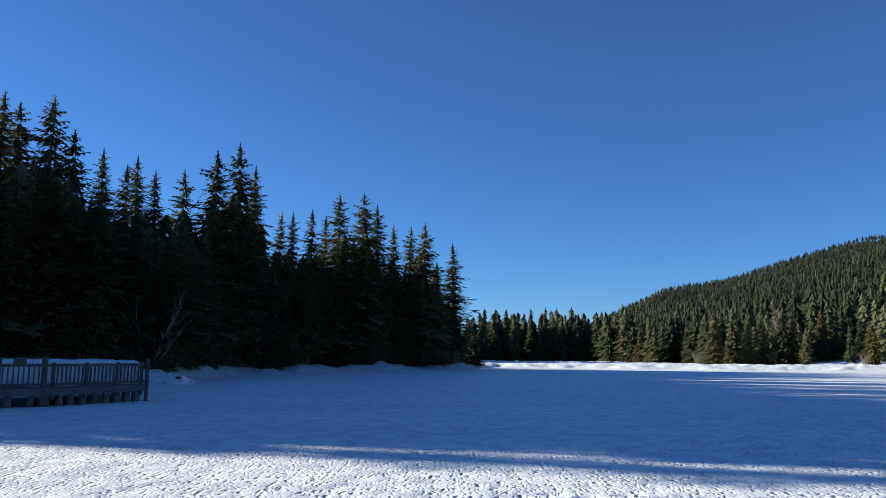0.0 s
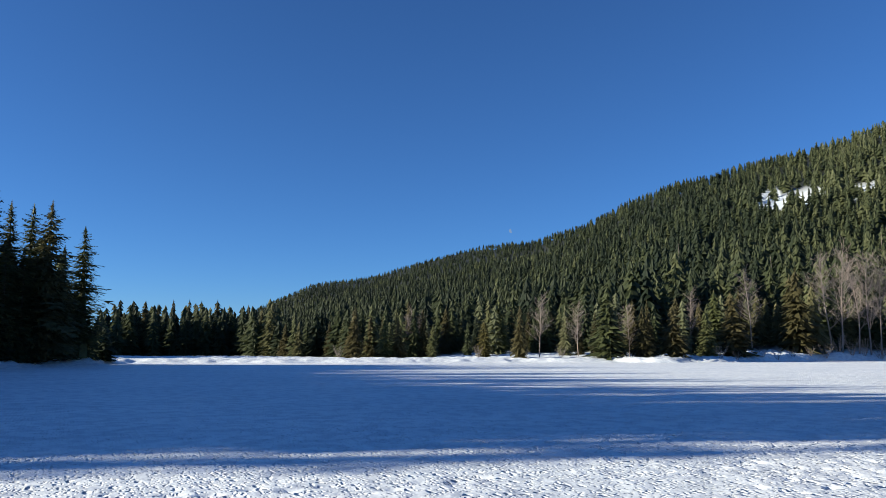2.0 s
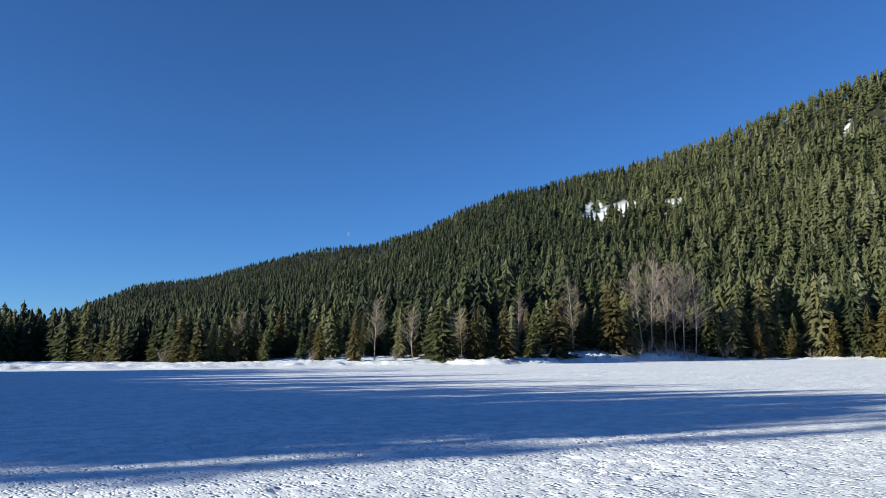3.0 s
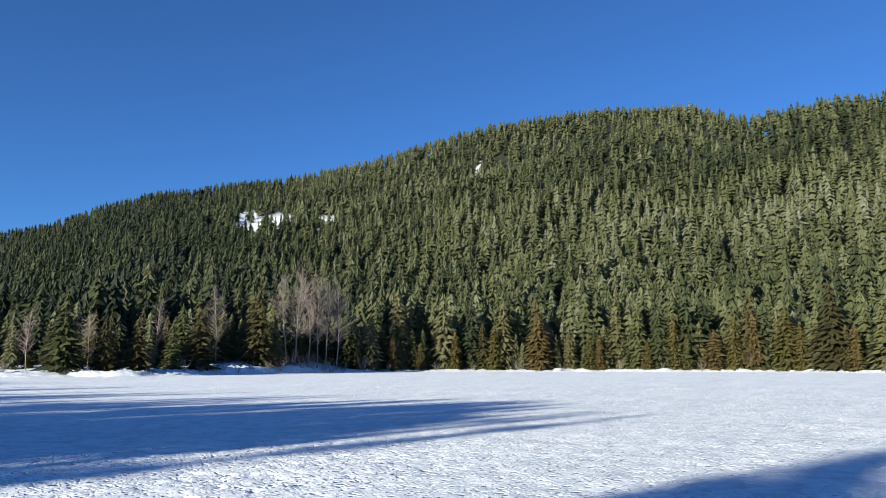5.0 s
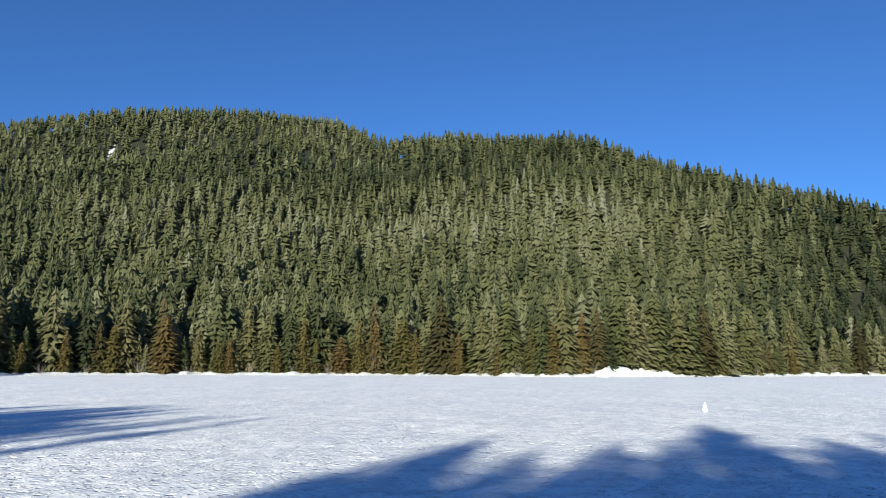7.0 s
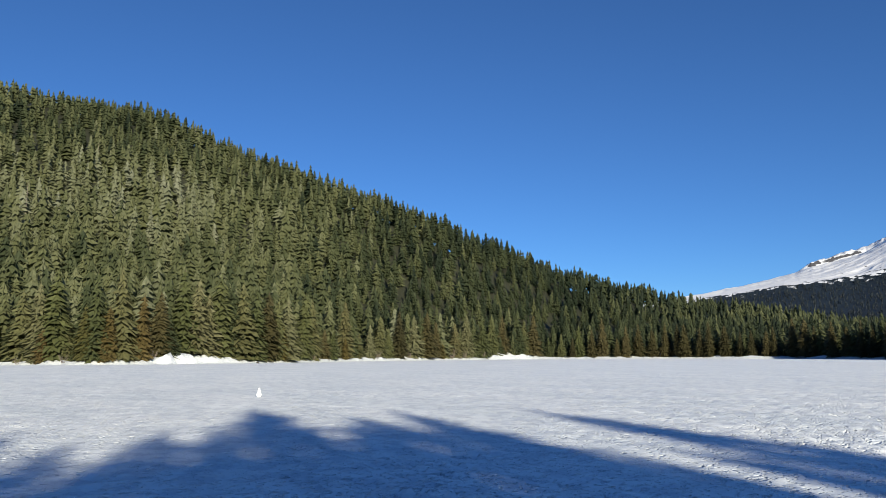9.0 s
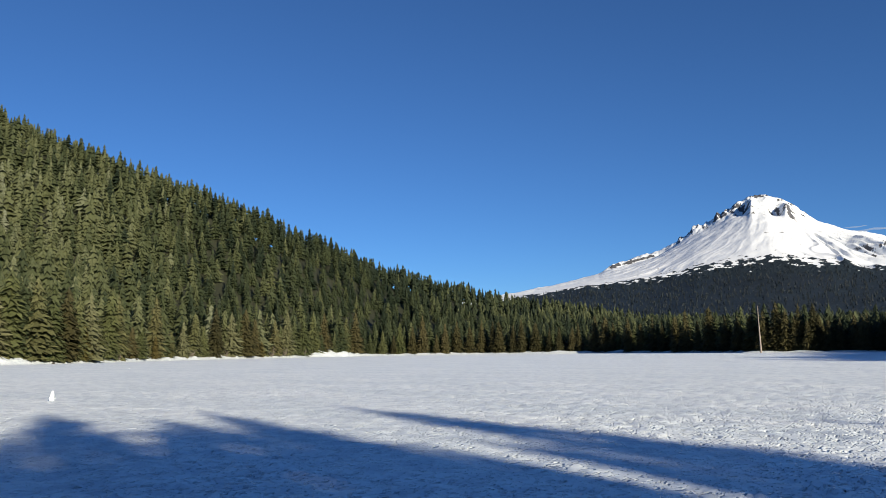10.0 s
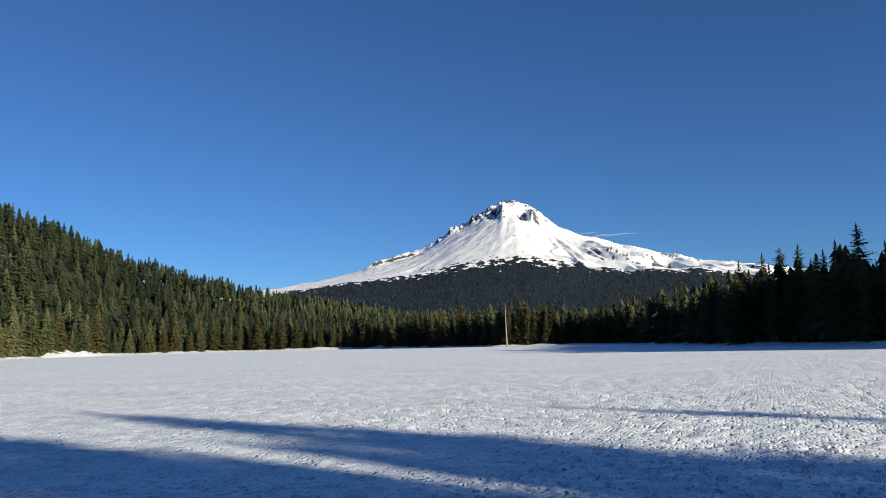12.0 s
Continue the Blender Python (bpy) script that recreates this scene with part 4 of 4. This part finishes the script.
def mountain():
    a = np.concatenate([np.linspace(116, 143, 70)[:-1], np.linspace(143, 180, 590)[:-1], np.linspace(180, 204, 60)])
    r = np.concatenate([np.linspace(1250, 2600, 16)[:-1], np.linspace(2600, 3350, 30)[:-1], np.linspace(3350, FAR, 120), np.linspace(FAR + 20, FAR + 400, 5)])
    A, Rr = np.meshgrid(a, r)
    X, Y = polar(A, Rr)
    i = np.arange(len(r) - 1)[:, None] * len(a) + np.arange(len(a) - 1)[None]
    f = np.stack([i, i + len(a), i + len(a) + 1, i + 1], -1).reshape(-1, 4)
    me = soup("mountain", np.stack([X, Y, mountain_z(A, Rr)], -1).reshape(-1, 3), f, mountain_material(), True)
    me.attributes.new("above_trees", "FLOAT", "POINT").data.foreach_set("value", ((Rr - 3490) / 90).ravel().astype(np.float32))
    crag_shade = 0.08 * np.exp(-((Rr - FAR + 30) / 60) ** 2) * smooth(154.5, 156, A) * (1 - smooth(160, 161.5, A)) + 0.24 * smooth(150.9, 151.3, A) * (1 - smooth(152.8, 155.0, A)) * np.exp(-((Rr - FAR + 84) / 15) ** 2) * (0.75 + 1.1 * fbm(A * 3.5, Rr / 25, 3, 98))
    # East flank rock; extra patches stand for shade in the gullies.
    crag_shade = crag_shade - 0.17 * smooth(163.5, 166, A) + 0.11 * np.exp(-((A - 167.5) / 1.2) ** 2 - ((Rr - 3900) / 80) ** 2) + 0.10 * np.exp(-((A - 165.5) / 1.8) ** 2 - ((Rr - 3650) / 80) ** 2) + 0.07 * np.exp(-((A - 172.5) / 2.4) ** 2 - ((Rr - 3930) / 110) ** 2) - 0.10 * np.exp(-((A - 162.4) / 0.9) ** 2 - ((Rr - FAR + 150) / 110) ** 2) - 0.06 * np.exp(-((A - 158.5) / 3) ** 2) * (1 - smooth(4150, 4300, Rr))
    me.attributes.new("crag_shade", "FLOAT", "POINT").data.foreach_set("value", crag_shade.ravel().astype(np.float32))
    return tagged(new("mountain", me), "snow-covered volcano with rocky ridges above a dark wooded apron", "mountain", kind="structure")


mountain()
rng = np.random.default_rng(21)
n = 5500
a, r = rng.uniform(128, 190, n), np.sqrt(rng.uniform(1400.0 ** 2, 3450.0 ** 2, n))
z = np.maximum(mountain_z(a, r), ground_z(a, r))
x, y = polar(a, r)
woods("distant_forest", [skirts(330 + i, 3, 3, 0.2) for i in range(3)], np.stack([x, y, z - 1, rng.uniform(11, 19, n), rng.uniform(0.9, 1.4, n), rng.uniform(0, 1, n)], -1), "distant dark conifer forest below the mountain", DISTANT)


# ---- the dock ----
def bar(name, p, q, wide, high, material, parent, label="", soft=0.012):
    """A timber with slightly rounded edges from p to q (its middle line), wide across and high upright."""
    p, q = Vector(p), Vector(q)
    d = q - p
    bm = bmesh.new()
    bmesh.ops.create_cube(bm, size=1.0)
    for v in bm.verts:
        v.co.x *= d.length
        v.co.y *= wide
        v.co.z *= high
    bmesh.ops.bevel(bm, geom=bm.edges[:], offset=soft, segments=1, affect="EDGES")
    turn = d.to_track_quat("X", "Z").to_matrix().to_4x4()
    bmesh.ops.transform(bm, matrix=Matrix.Translation((p + q) / 2) @ turn, verts=bm.verts)
    return part(name, bm, material, parent, label)


def upright(name, x, y, z0, z1, side, material, parent, turn=0.0, label=""):
    bm = bmesh.new()
    bmesh.ops.create_cube(bm, size=1.0)
    for v in bm.verts:
        v.co.x *= side
        v.co.y *= side
        v.co.z *= z1 - z0
    bmesh.ops.bevel(bm, geom=bm.edges[:], offset=min(0.015, side * 0.12), segments=1, affect="EDGES")
    bmesh.ops.transform(bm, matrix=pose(x, y, (z0 + z1) / 2, 0, 0, turn), verts=bm.verts)
    return part(name, bm, material, parent, label)


def dock():
    rng = random.Random(3)
    root = empty("dock", Matrix.Translation((-0.385, 0.47, 0.0)), "weathered grey timber fishing dock with railings, buried in snow", "dock")
    corners = [Vector((-23.6, 29.7)), Vector((-17.35, 33.1)), Vector((-14.9, 38.0)), Vector((-19.0, 44.5))]
    # deck: boards side by side
    inner = Vector((-26.0, 38.5))
    for k in range(3):
        p, q = corners[k], corners[k + 1]
        n = Vector((-(q - p).y, (q - p).x)).normalized()
        bar("rim_beam", (*p, 0.65), (*q, 0.65), 0.14, 0.32, PLANK_FLAT, root)
        bar("joist", (*(p + n * 0.6), 0.68), (*(q + n * 0.6), 0.68), 0.14, 0.2, DARK_WOOD, root)
        bar("deck_board", (*(p + n * 0.25), 0.82), (*(q + n * 0.25), 0.82), 0.62, 0.05, PLANK, root)
        for row in range(5):
            d, cut = 0.95 + 0.71 * row, 0.07 * row * (q - p)
            bar("deck_board", (*(p + n * d + cut), 0.82), (*(q + n * d - cut), 0.82), 0.7, 0.05, PLANK, root)
    # front bays with low rails
    p, q = corners[1], corners[2]
    d = (q - p).normalized()
    face = math.degrees(math.atan2(d.y, d.x))
    marks = [0.08, 0.39, 0.70, 0.965]
    for i, f in enumerate(marks):
        c = p.lerp(q, f)
        upright("post", c.x, c.y, 0.30, 1.92, 0.13, PLANK, root, face)
    for f0, f1 in zip([0.0] + marks, marks):
        a, b = p.lerp(q, f0), p.lerp(q, f1)
        bar("top_rail", (*a, 1.80), (*b, 1.80), 0.05, 0.13, PLANK_FLAT, root)
        rail = bar("bottom_rail", (*a, 0.96), (*b, 0.96), 0.05, 0.12, PLANK, root)
        if f0 > 0:
            n = int((b - a).length / 0.2)
            for j in range(1, n):
                c = a.lerp(b, j / n)
                upright("baluster", c.x, c.y, 0.92, 1.76, 0.065, PLANK, rail, face + rng.uniform(-8, 8))
    # tall corner posts
    for c, high, side in ((corners[1], 2.17, 0.19), (corners[2] + Vector((0.03, 0.25)), 2.1, 0.15)):
        upright("corner_post", c.x, c.y, -0.1, high, side, PLANK, root, face)
    # side bay with a high rail
    p, q = corners[1], corners[0]
    d = (q - p).normalized()
    side = math.degrees(math.atan2(d.y, d.x))
    bar("cap_rail", (*p, 2.10), (*q, 2.10), 0.16, 0.07, PLANK, root)
    bar("top_rail", (*p, 1.80), (*q, 1.80), 0.05, 0.13, PLANK, root)
    rail = bar("bottom_rail", (*p, 0.96), (*q, 0.96), 0.05, 0.12, PLANK, root)
    for j in range(1, 36):
        c = p.lerp(q, j / 36)
        upright("baluster", c.x, c.y, 0.92, 1.76, 0.065, PLANK, rail, side)
    for f in (0.24, 0.48, 0.72, 0.98):
        c = p.lerp(q, f)
        upright("post", c.x, c.y, 0.3, 2.08, 0.13, PLANK, root, side)
    bar("brace_block", (*p.lerp(q, 0.10), 1.95), (*p.lerp(q, 0.17), 1.95), 0.08, 0.26, PLANK, root)
    # back rail towards the shore
    p, q = corners[2], corners[3]
    bar("top_rail", (*p, 1.80), (*q, 1.80), 0.05, 0.13, PLANK, root)
    bar("bottom_rail", (*p, 0.96), (*q, 0.96), 0.05, 0.12, PLANK, root)
    for f in (0.25, 0.5, 0.75, 1.0):
        c = p.lerp(q, f)
        upright("post", c.x, c.y, 0.3, 1.95, 0.13, PLANK, root, 0)
    # piles under the rim
    for k, m in enumerate((8, 9)):
        p, q = (corners[1], corners[0]) if k == 0 else (corners[1], corners[2])
        nrm = Vector((-(q - p).y, (q - p).x)).normalized() * (-1 if k == 0 else 1)
        for j in range(m):
            c = p.lerp(q, (j + 0.5) / m) + nrm * rng.uniform(0.10, 0.22)
            upright("pier_post", c.x, c.y, -0.2, 0.55, rng.uniform(0.20, 0.30), PLANK_FLAT, root, face)
    return root


dock()


def snow_drift():
    """Deep snow lying on the dock's deck."""
    A, B, C, D = Vector((-17.89, 33.82)), Vector((-15.49, 38.47)), Vector((-19.59, 44.67)), Vector((-26.4, 38.0))
    bm = bmesh.new()
    n = 34
    grid = []
    for i in range(n + 1):
        for j in range(n + 1):
            rim = i in (0, n) or j in (0, n)
            u, v = ((min(max(k, 1), n - 1) - 1) / (n - 2) for k in (i, j))
            w = A.lerp(B, u).lerp(D.lerp(C, u), v)
            soft = min(1.0, 0.9 + 3 * min(u, 1 - u, v, 1 - v))
            h = 0.84 if rim else 0.84 + (1.14 + 0.12 * noise.noise((w.x * 0.9, w.y * 0.9, 2)) + 0.05 * noise.noise((w.x * 3, w.y * 3, 5))) * soft
            grid.append(bm.verts.new((w.x, w.y, h)))
    for i in range(n):
        for j in range(n):
            k = i * (n + 1) + j
            bm.faces.new((grid[k], grid[k + n + 1], grid[k + n + 2], grid[k + 1])).smooth = True
    ob = part("snow_drift", bm, SNOW)
    return tagged(ob, "deep soft snow lying on the dock's deck", "snow")


snow_drift()


# ---- leafless trees, shrubs and snags ----
def limb(rng, verts, faces, p, d, length, r0, n=4, bend=0.12, sides=4):
    """A bent, tapered limb; gives points along it."""
    pts, q, way = [], Vector(p), Vector(d).normalized()
    base = len(verts)
    for i in range(n + 1):
        f = i / n
        r = r0 * (1 - 0.8 * f)
        u = way.orthogonal().normalized()
        w = way.cross(u)
        for j in range(sides):
            t = 6.2832 * j / sides
            verts.append(tuple(q + (u * math.cos(t) + w * math.sin(t)) * r))
        pts.append((q.copy(), way.copy(), r))
        way = (way + Vector((rng.gauss(0, bend), rng.gauss(0, bend), rng.gauss(0.03, bend)))).normalized()
        q = q + way * (length / n)
    for i in range(n):
        for j in range(sides):
            a, b = base + i * sides + j, base + i * sides + (j + 1) % sides
            faces.append((a, b, b + sides, a + sides))
    return pts


def bare_tree_meshes(seed, limbs=46, spread=0.22, first=0.2):
    """Trunk and branches of a leafless tree one unit high."""
    rng = random.Random(seed)
    tv, tf, bv, bf = [], [], [], []
    spine = limb(rng, tv, tf, (0, 0, -0.02), (0, 0, 1), 1.0, 0.009, 12, 0.03, 6)
    for i in range(limbs):
        f = first + (0.97 - first) * rng.random() ** 0.9
        q, way, r = spine[min(11, int(f * 12))]
        q = q + way * rng.uniform(0, 0.08)
        t = rng.uniform(0, 6.283)
        ln = spread * (1.15 - 0.75 * f) * rng.uniform(0.6, 1.3)
        pts = limb(rng, bv, bf, q, (math.cos(t), math.sin(t), rng.uniform(0.4, 1.4)), ln, 0.0028, 4, 0.14, 3)
        for p, w, rr in pts[1:]:
            for _ in range(3):
                d = w + Vector((rng.gauss(0, 0.7), rng.gauss(0, 0.7), rng.gauss(0.25, 0.5)))
                limb(rng, bv, bf, p, d, ln * rng.uniform(0.25, 0.5), 0.0013, 2, 0.2, 3)
    return soup("trunk", np.array(tv), np.array(tf), PALE_BARK, True), soup("branchwork", np.array(bv), np.array(bf), TWIGS)


BARE = [bare_tree_meshes(s, 54, 0.26, 0.28) for s in (1, 2, 3)]
for i, (a, e, back) in enumerate([(33.6, 4.1, 12), (36.5, 3.6, 18), (40.2, 3.4, 16), (44.5, 4.3, 20), (48.6, 5.6, 27), (53.6, 6.6, 13), (54.2, 6.9, 12), (55.2, 6.2, 14), (55.9, 6.5, 10), (56.5, 6.0, 12), (57.3, 6.1, 8), (23.4, 2.6, 40), (24.2, 3.2, 40), (24.6, 2.9, 42)]):
    r = float(shore(a)) + back
    z = float(ground_z(np.array([a]), np.array([r]))[0]) - 0.2
    h = r * math.tan(radians(e)) + 2.3 - z
    x, y = polar(a, r)
    ob = empty("bare_tree", Matrix.LocRotScale((x, y, z), Euler((random.gauss(0, 0.03), random.gauss(0, 0.03), i * 1.7)), (h, h, h)), "leafless pale-barked tree with fine bare branches by the lake", "tree", "bare trees")
    for name, me in zip(("trunk", "branchwork"), BARE[i % 3]):
        limbs = new(name, me)
        limbs.parent = ob
        if name == "branchwork":
            limbs["kind"] = "stuff"


def shrub_mesh(seed):
    rng = random.Random(seed)
    v, f = [], []
    for i in range(11):
        t = rng.uniform(0, 6.283)
        pts = limb(rng, v, f, (0.06 * math.cos(t), 0.06 * math.sin(t), -0.03), (0.4 * math.cos(t), 0.4 * math.sin(t), 1), rng.uniform(0.6, 1.0), 0.010, 4, 0.12, 3)
        for p, w, r in pts[1:]:
            for _ in range(3):
                limb(rng, v, f, p, w + Vector((rng.gauss(0, 0.5), rng.gauss(0, 0.5), rng.gauss(0.2, 0.3))), rng.uniform(0.15, 0.35), 0.005, 2, 0.2, 3)
    return soup("bare_shrub", np.array(v), np.array(f), TWIGS)


SHRUBS = [shrub_mesh(5), shrub_mesh(6)]
for i, (a, back, h) in enumerate([(-21.5, 5, 7), (46.5, 6, 3), (51.2, 3, 2.5), (53.2, 3, 4), (54.0, 4, 5), (54.8, 3, 4.5), (55.5, 4, 5), (56.4, 4, 5), (57.0, 3, 4), (57.8, 3, 3.5), (59.3, 3, 5), (71.0, 3, 4), (78.5, 3, 4), (87.6, 3, 6), (92.5, 3, 3), (125.6, 4, 6), (126.6, 4, 5), (128.0, 3, 4), (120.0, 3, 4), (104.0, 3, 3), (47.6, 4, 2.2), (49.3, 5, 2.6), (50.2, 3, 2.0), (52.3, 4, 2.4), (61.2, 2, 2.5), (64.8, 2, 3), (67.6, 2, 2.6), (74.2, 2, 3), (81.5, 2, 2.6), (84.2, 2, 3.4), (89.0, 2, 2.5), (95.6, 2, 2.4), (98.3, 2, 3), (115.2, 2, 3), (122.4, 2, 3.4), (18.5, 30, 3), (29.0, 14, 3), (35.2, 6, 2.4)]):
    r = float(shore(a)) + back
    x, y = polar(a, r)
    ob = new("bare_shrub", SHRUBS[i % 2])
    ob.matrix_basis = Matrix.LocRotScale((x, y, float(ground_z(np.array([a]), np.array([r]))[0])), Euler((0, 0, i * 2.1)), (h, h, h))
    tagged(ob, "leafless brown twiggy shrub at the snowy shore", "shrub", "bare shrubs")


def snag(a, r, height, thick):
    rng = random.Random(int(a * 10))
    v, f = [], []
    limb(rng, v, f, (0, 0, -0.5), (rng.gauss(0, 0.006), rng.gauss(0, 0.006), 1), height, thick, 8, 0.003, 6)
    ob = new("snag", soup("snag", np.array(v), np.array(f), PALE_BARK, True))
    x, y = polar(a, r)
    ob.matrix_basis = Matrix.Translation((x, y, float(ground_z(np.array([a]), np.array([r]))[0])))
    return tagged(ob, "bleached branchless dead trunk standing among the conifers", "dead tree", "snags")


snag(161.2, 374.0, 22.0, 0.5)
for a, r, h in ((57.0, 430, 30), (60.6, 420, 28), (62.0, 415, 26), (95.4, 470, 33), (99.6, 560, 30), (44.0, 380, 26), (50.2, 300, 26), (185.4, 163, 10)):
    snag(a, r, h * 0.85, 0.2)


# ---- snow figure, clods, dark lump, stump ----
def snow_figure():
    bm = bmesh.new()
    for z, r, sz in ((0.15, 0.17, 0.9), (0.33, 0.11, 1.0), (0.47, 0.07, 1.1)):
        bmesh.ops.create_icosphere(bm, subdivisions=3, radius=r, matrix=Matrix.Translation((0.02 * math.sin(z * 9), 0, z)) @ Matrix.Diagonal((1, 1, sz, 1)))
    for v in bm.verts:
        v.co += 0.02 * Vector(noise.noise_vector(v.co * 9))
    for f in bm.faces:
        f.smooth = True
    ob = part("snow_figure", bm, SNOW)
    x, y = polar(111.3, 45.2)
    ob.matrix_basis = pose(x + 0.07, y - 0.4, -0.02)
    return tagged(ob, "small white three-ball snow figure standing on the lake", "snowman")


snow_figure()


def lump(name, a, r, size, seed, material, label, category, group="", flat=0.55, z=None):
    bm = bmesh.new()
    bmesh.ops.create_icosphere(bm, subdivisions=3, radius=size)
    for v in bm.verts:
        v.co *= 1 + 0.35 * noise.noise(v.co / size * 1.3 + Vector((seed, 0, 0)))
        v.co.z *= flat
    for f in bm.faces:
        f.smooth = True
    ob = part(name, bm, material)
    x, y = polar(a, r)
    ob.matrix_basis = pose(x, y, (float(ground_z(np.array([a]), np.array([r]))[0]) if z is None else z) + size * 0.1, 0, 0, seed * 40)
    return tagged(ob, label, category, group)


for i, (a, r, s) in enumerate([(73.5, 62, 0.16), (72.6, 66, 0.12), (75.0, 60, 0.11), (154.5, 130, 0.3), (167.2, 90, 0.25), (141.0, 95, 0.22), (127.5, 78, 0.18), (98.0, 30, 0.08), (147.5, 150, 0.3), (116.0, 150, 0.28), (134.0, 170, 0.3), (39.0, 120, 0.25), (62.5, 110, 0.22)]):
    lump("snow_clod", a, r, s * 0.42, i, SNOW, "small clod of hard snow lying on the lake", "snow clod", "snow clods")
lump("snow_mound", -19.3, 64.3, 1.15, 4, SNOW, "rounded snow mound on the bank beside the dock", "snow mound", flat=0.5)
# Dark lump put where the mound only shows dark slits.
lump("boulder", -19.35, 63.2, 0.22, 6, DARK_WOOD, "dark lump standing for the shadowed slits under a snow mound", "boulder", flat=0.45, z=0.5)
lump("stump", 111.2, 279.0, 0.5, 8, DARK_WOOD, "small dark stump at the snowy shore", "stump", flat=1.1)


# ---- moon and wisp of cloud ----
# Moon and cloud get their sunlit look from own emission, partly see-through.
def glow(name, colour, power, clear=0.0):
    m = bpy.data.materials.new(name)
    m.use_nodes = True
    n, l = m.node_tree.nodes, m.node_tree.links
    e = n.new("ShaderNodeEmission")
    e.inputs[0].default_value, e.inputs[1].default_value = (*colour, 1), power
    t = n.new("ShaderNodeBsdfTransparent")
    ms = n.new("ShaderNodeMixShader")
    ms.inputs[0].default_value = clear
    l.new(e.outputs[0], ms.inputs[1])
    l.new(t.outputs[0], ms.inputs[2])
    l.new(ms.outputs[0], n["Material Output"].inputs["Surface"])
    return m


def moon():
    bm = bmesh.new()
    bmesh.ops.create_uvsphere(bm, u_segments=24, v_segments=16, radius=14)
    bmesh.ops.bisect_plane(bm, geom=bm.verts[:] + bm.edges[:] + bm.faces[:], plane_co=(2, 0, 0), plane_no=(1, 0, 0.25), clear_outer=True)
    ob = part("moon", bm, glow("moonlight", (0.55, 0.72, 0.95), 0.30, 0.6))
    x, y = polar(31.7, 4850)
    ob.matrix_basis = pose(x, y, 4850 * math.tan(radians(9.2)), 0, 0, -31.7)
    ob.visible_shadow = False
    return tagged(ob, "pale half moon low in the blue morning sky", "moon", kind="structure")


moon()
for i, (a, e, ln, th) in enumerate(((168.3, 7.75, 150, 4), (170.0, 7.78, 110, 3), (167.6, 8.0, 60, 3))):
    bm = bmesh.new()
    bmesh.ops.create_icosphere(bm, subdivisions=3, radius=1)
    for v in bm.verts:
        v.co = Vector((v.co.x * ln, v.co.y * 6, v.co.z * th * (1 + 0.5 * noise.noise(v.co * 3)) + 6 * noise.noise((v.co.x * 2, i, 0))))
    ob = part("cloud_wisp", bm, glow("cloud_glow", (0.7, 0.8, 0.95), 0.5, 0.75))
    x, y = polar(a, 4800)
    ob.matrix_basis = pose(x, y, 4800 * math.tan(radians(e)), 0, -2, -a)
    tagged(ob, "faint thin white wisp of cloud beside the summit", "cloud", "cloud wisps", "structure")
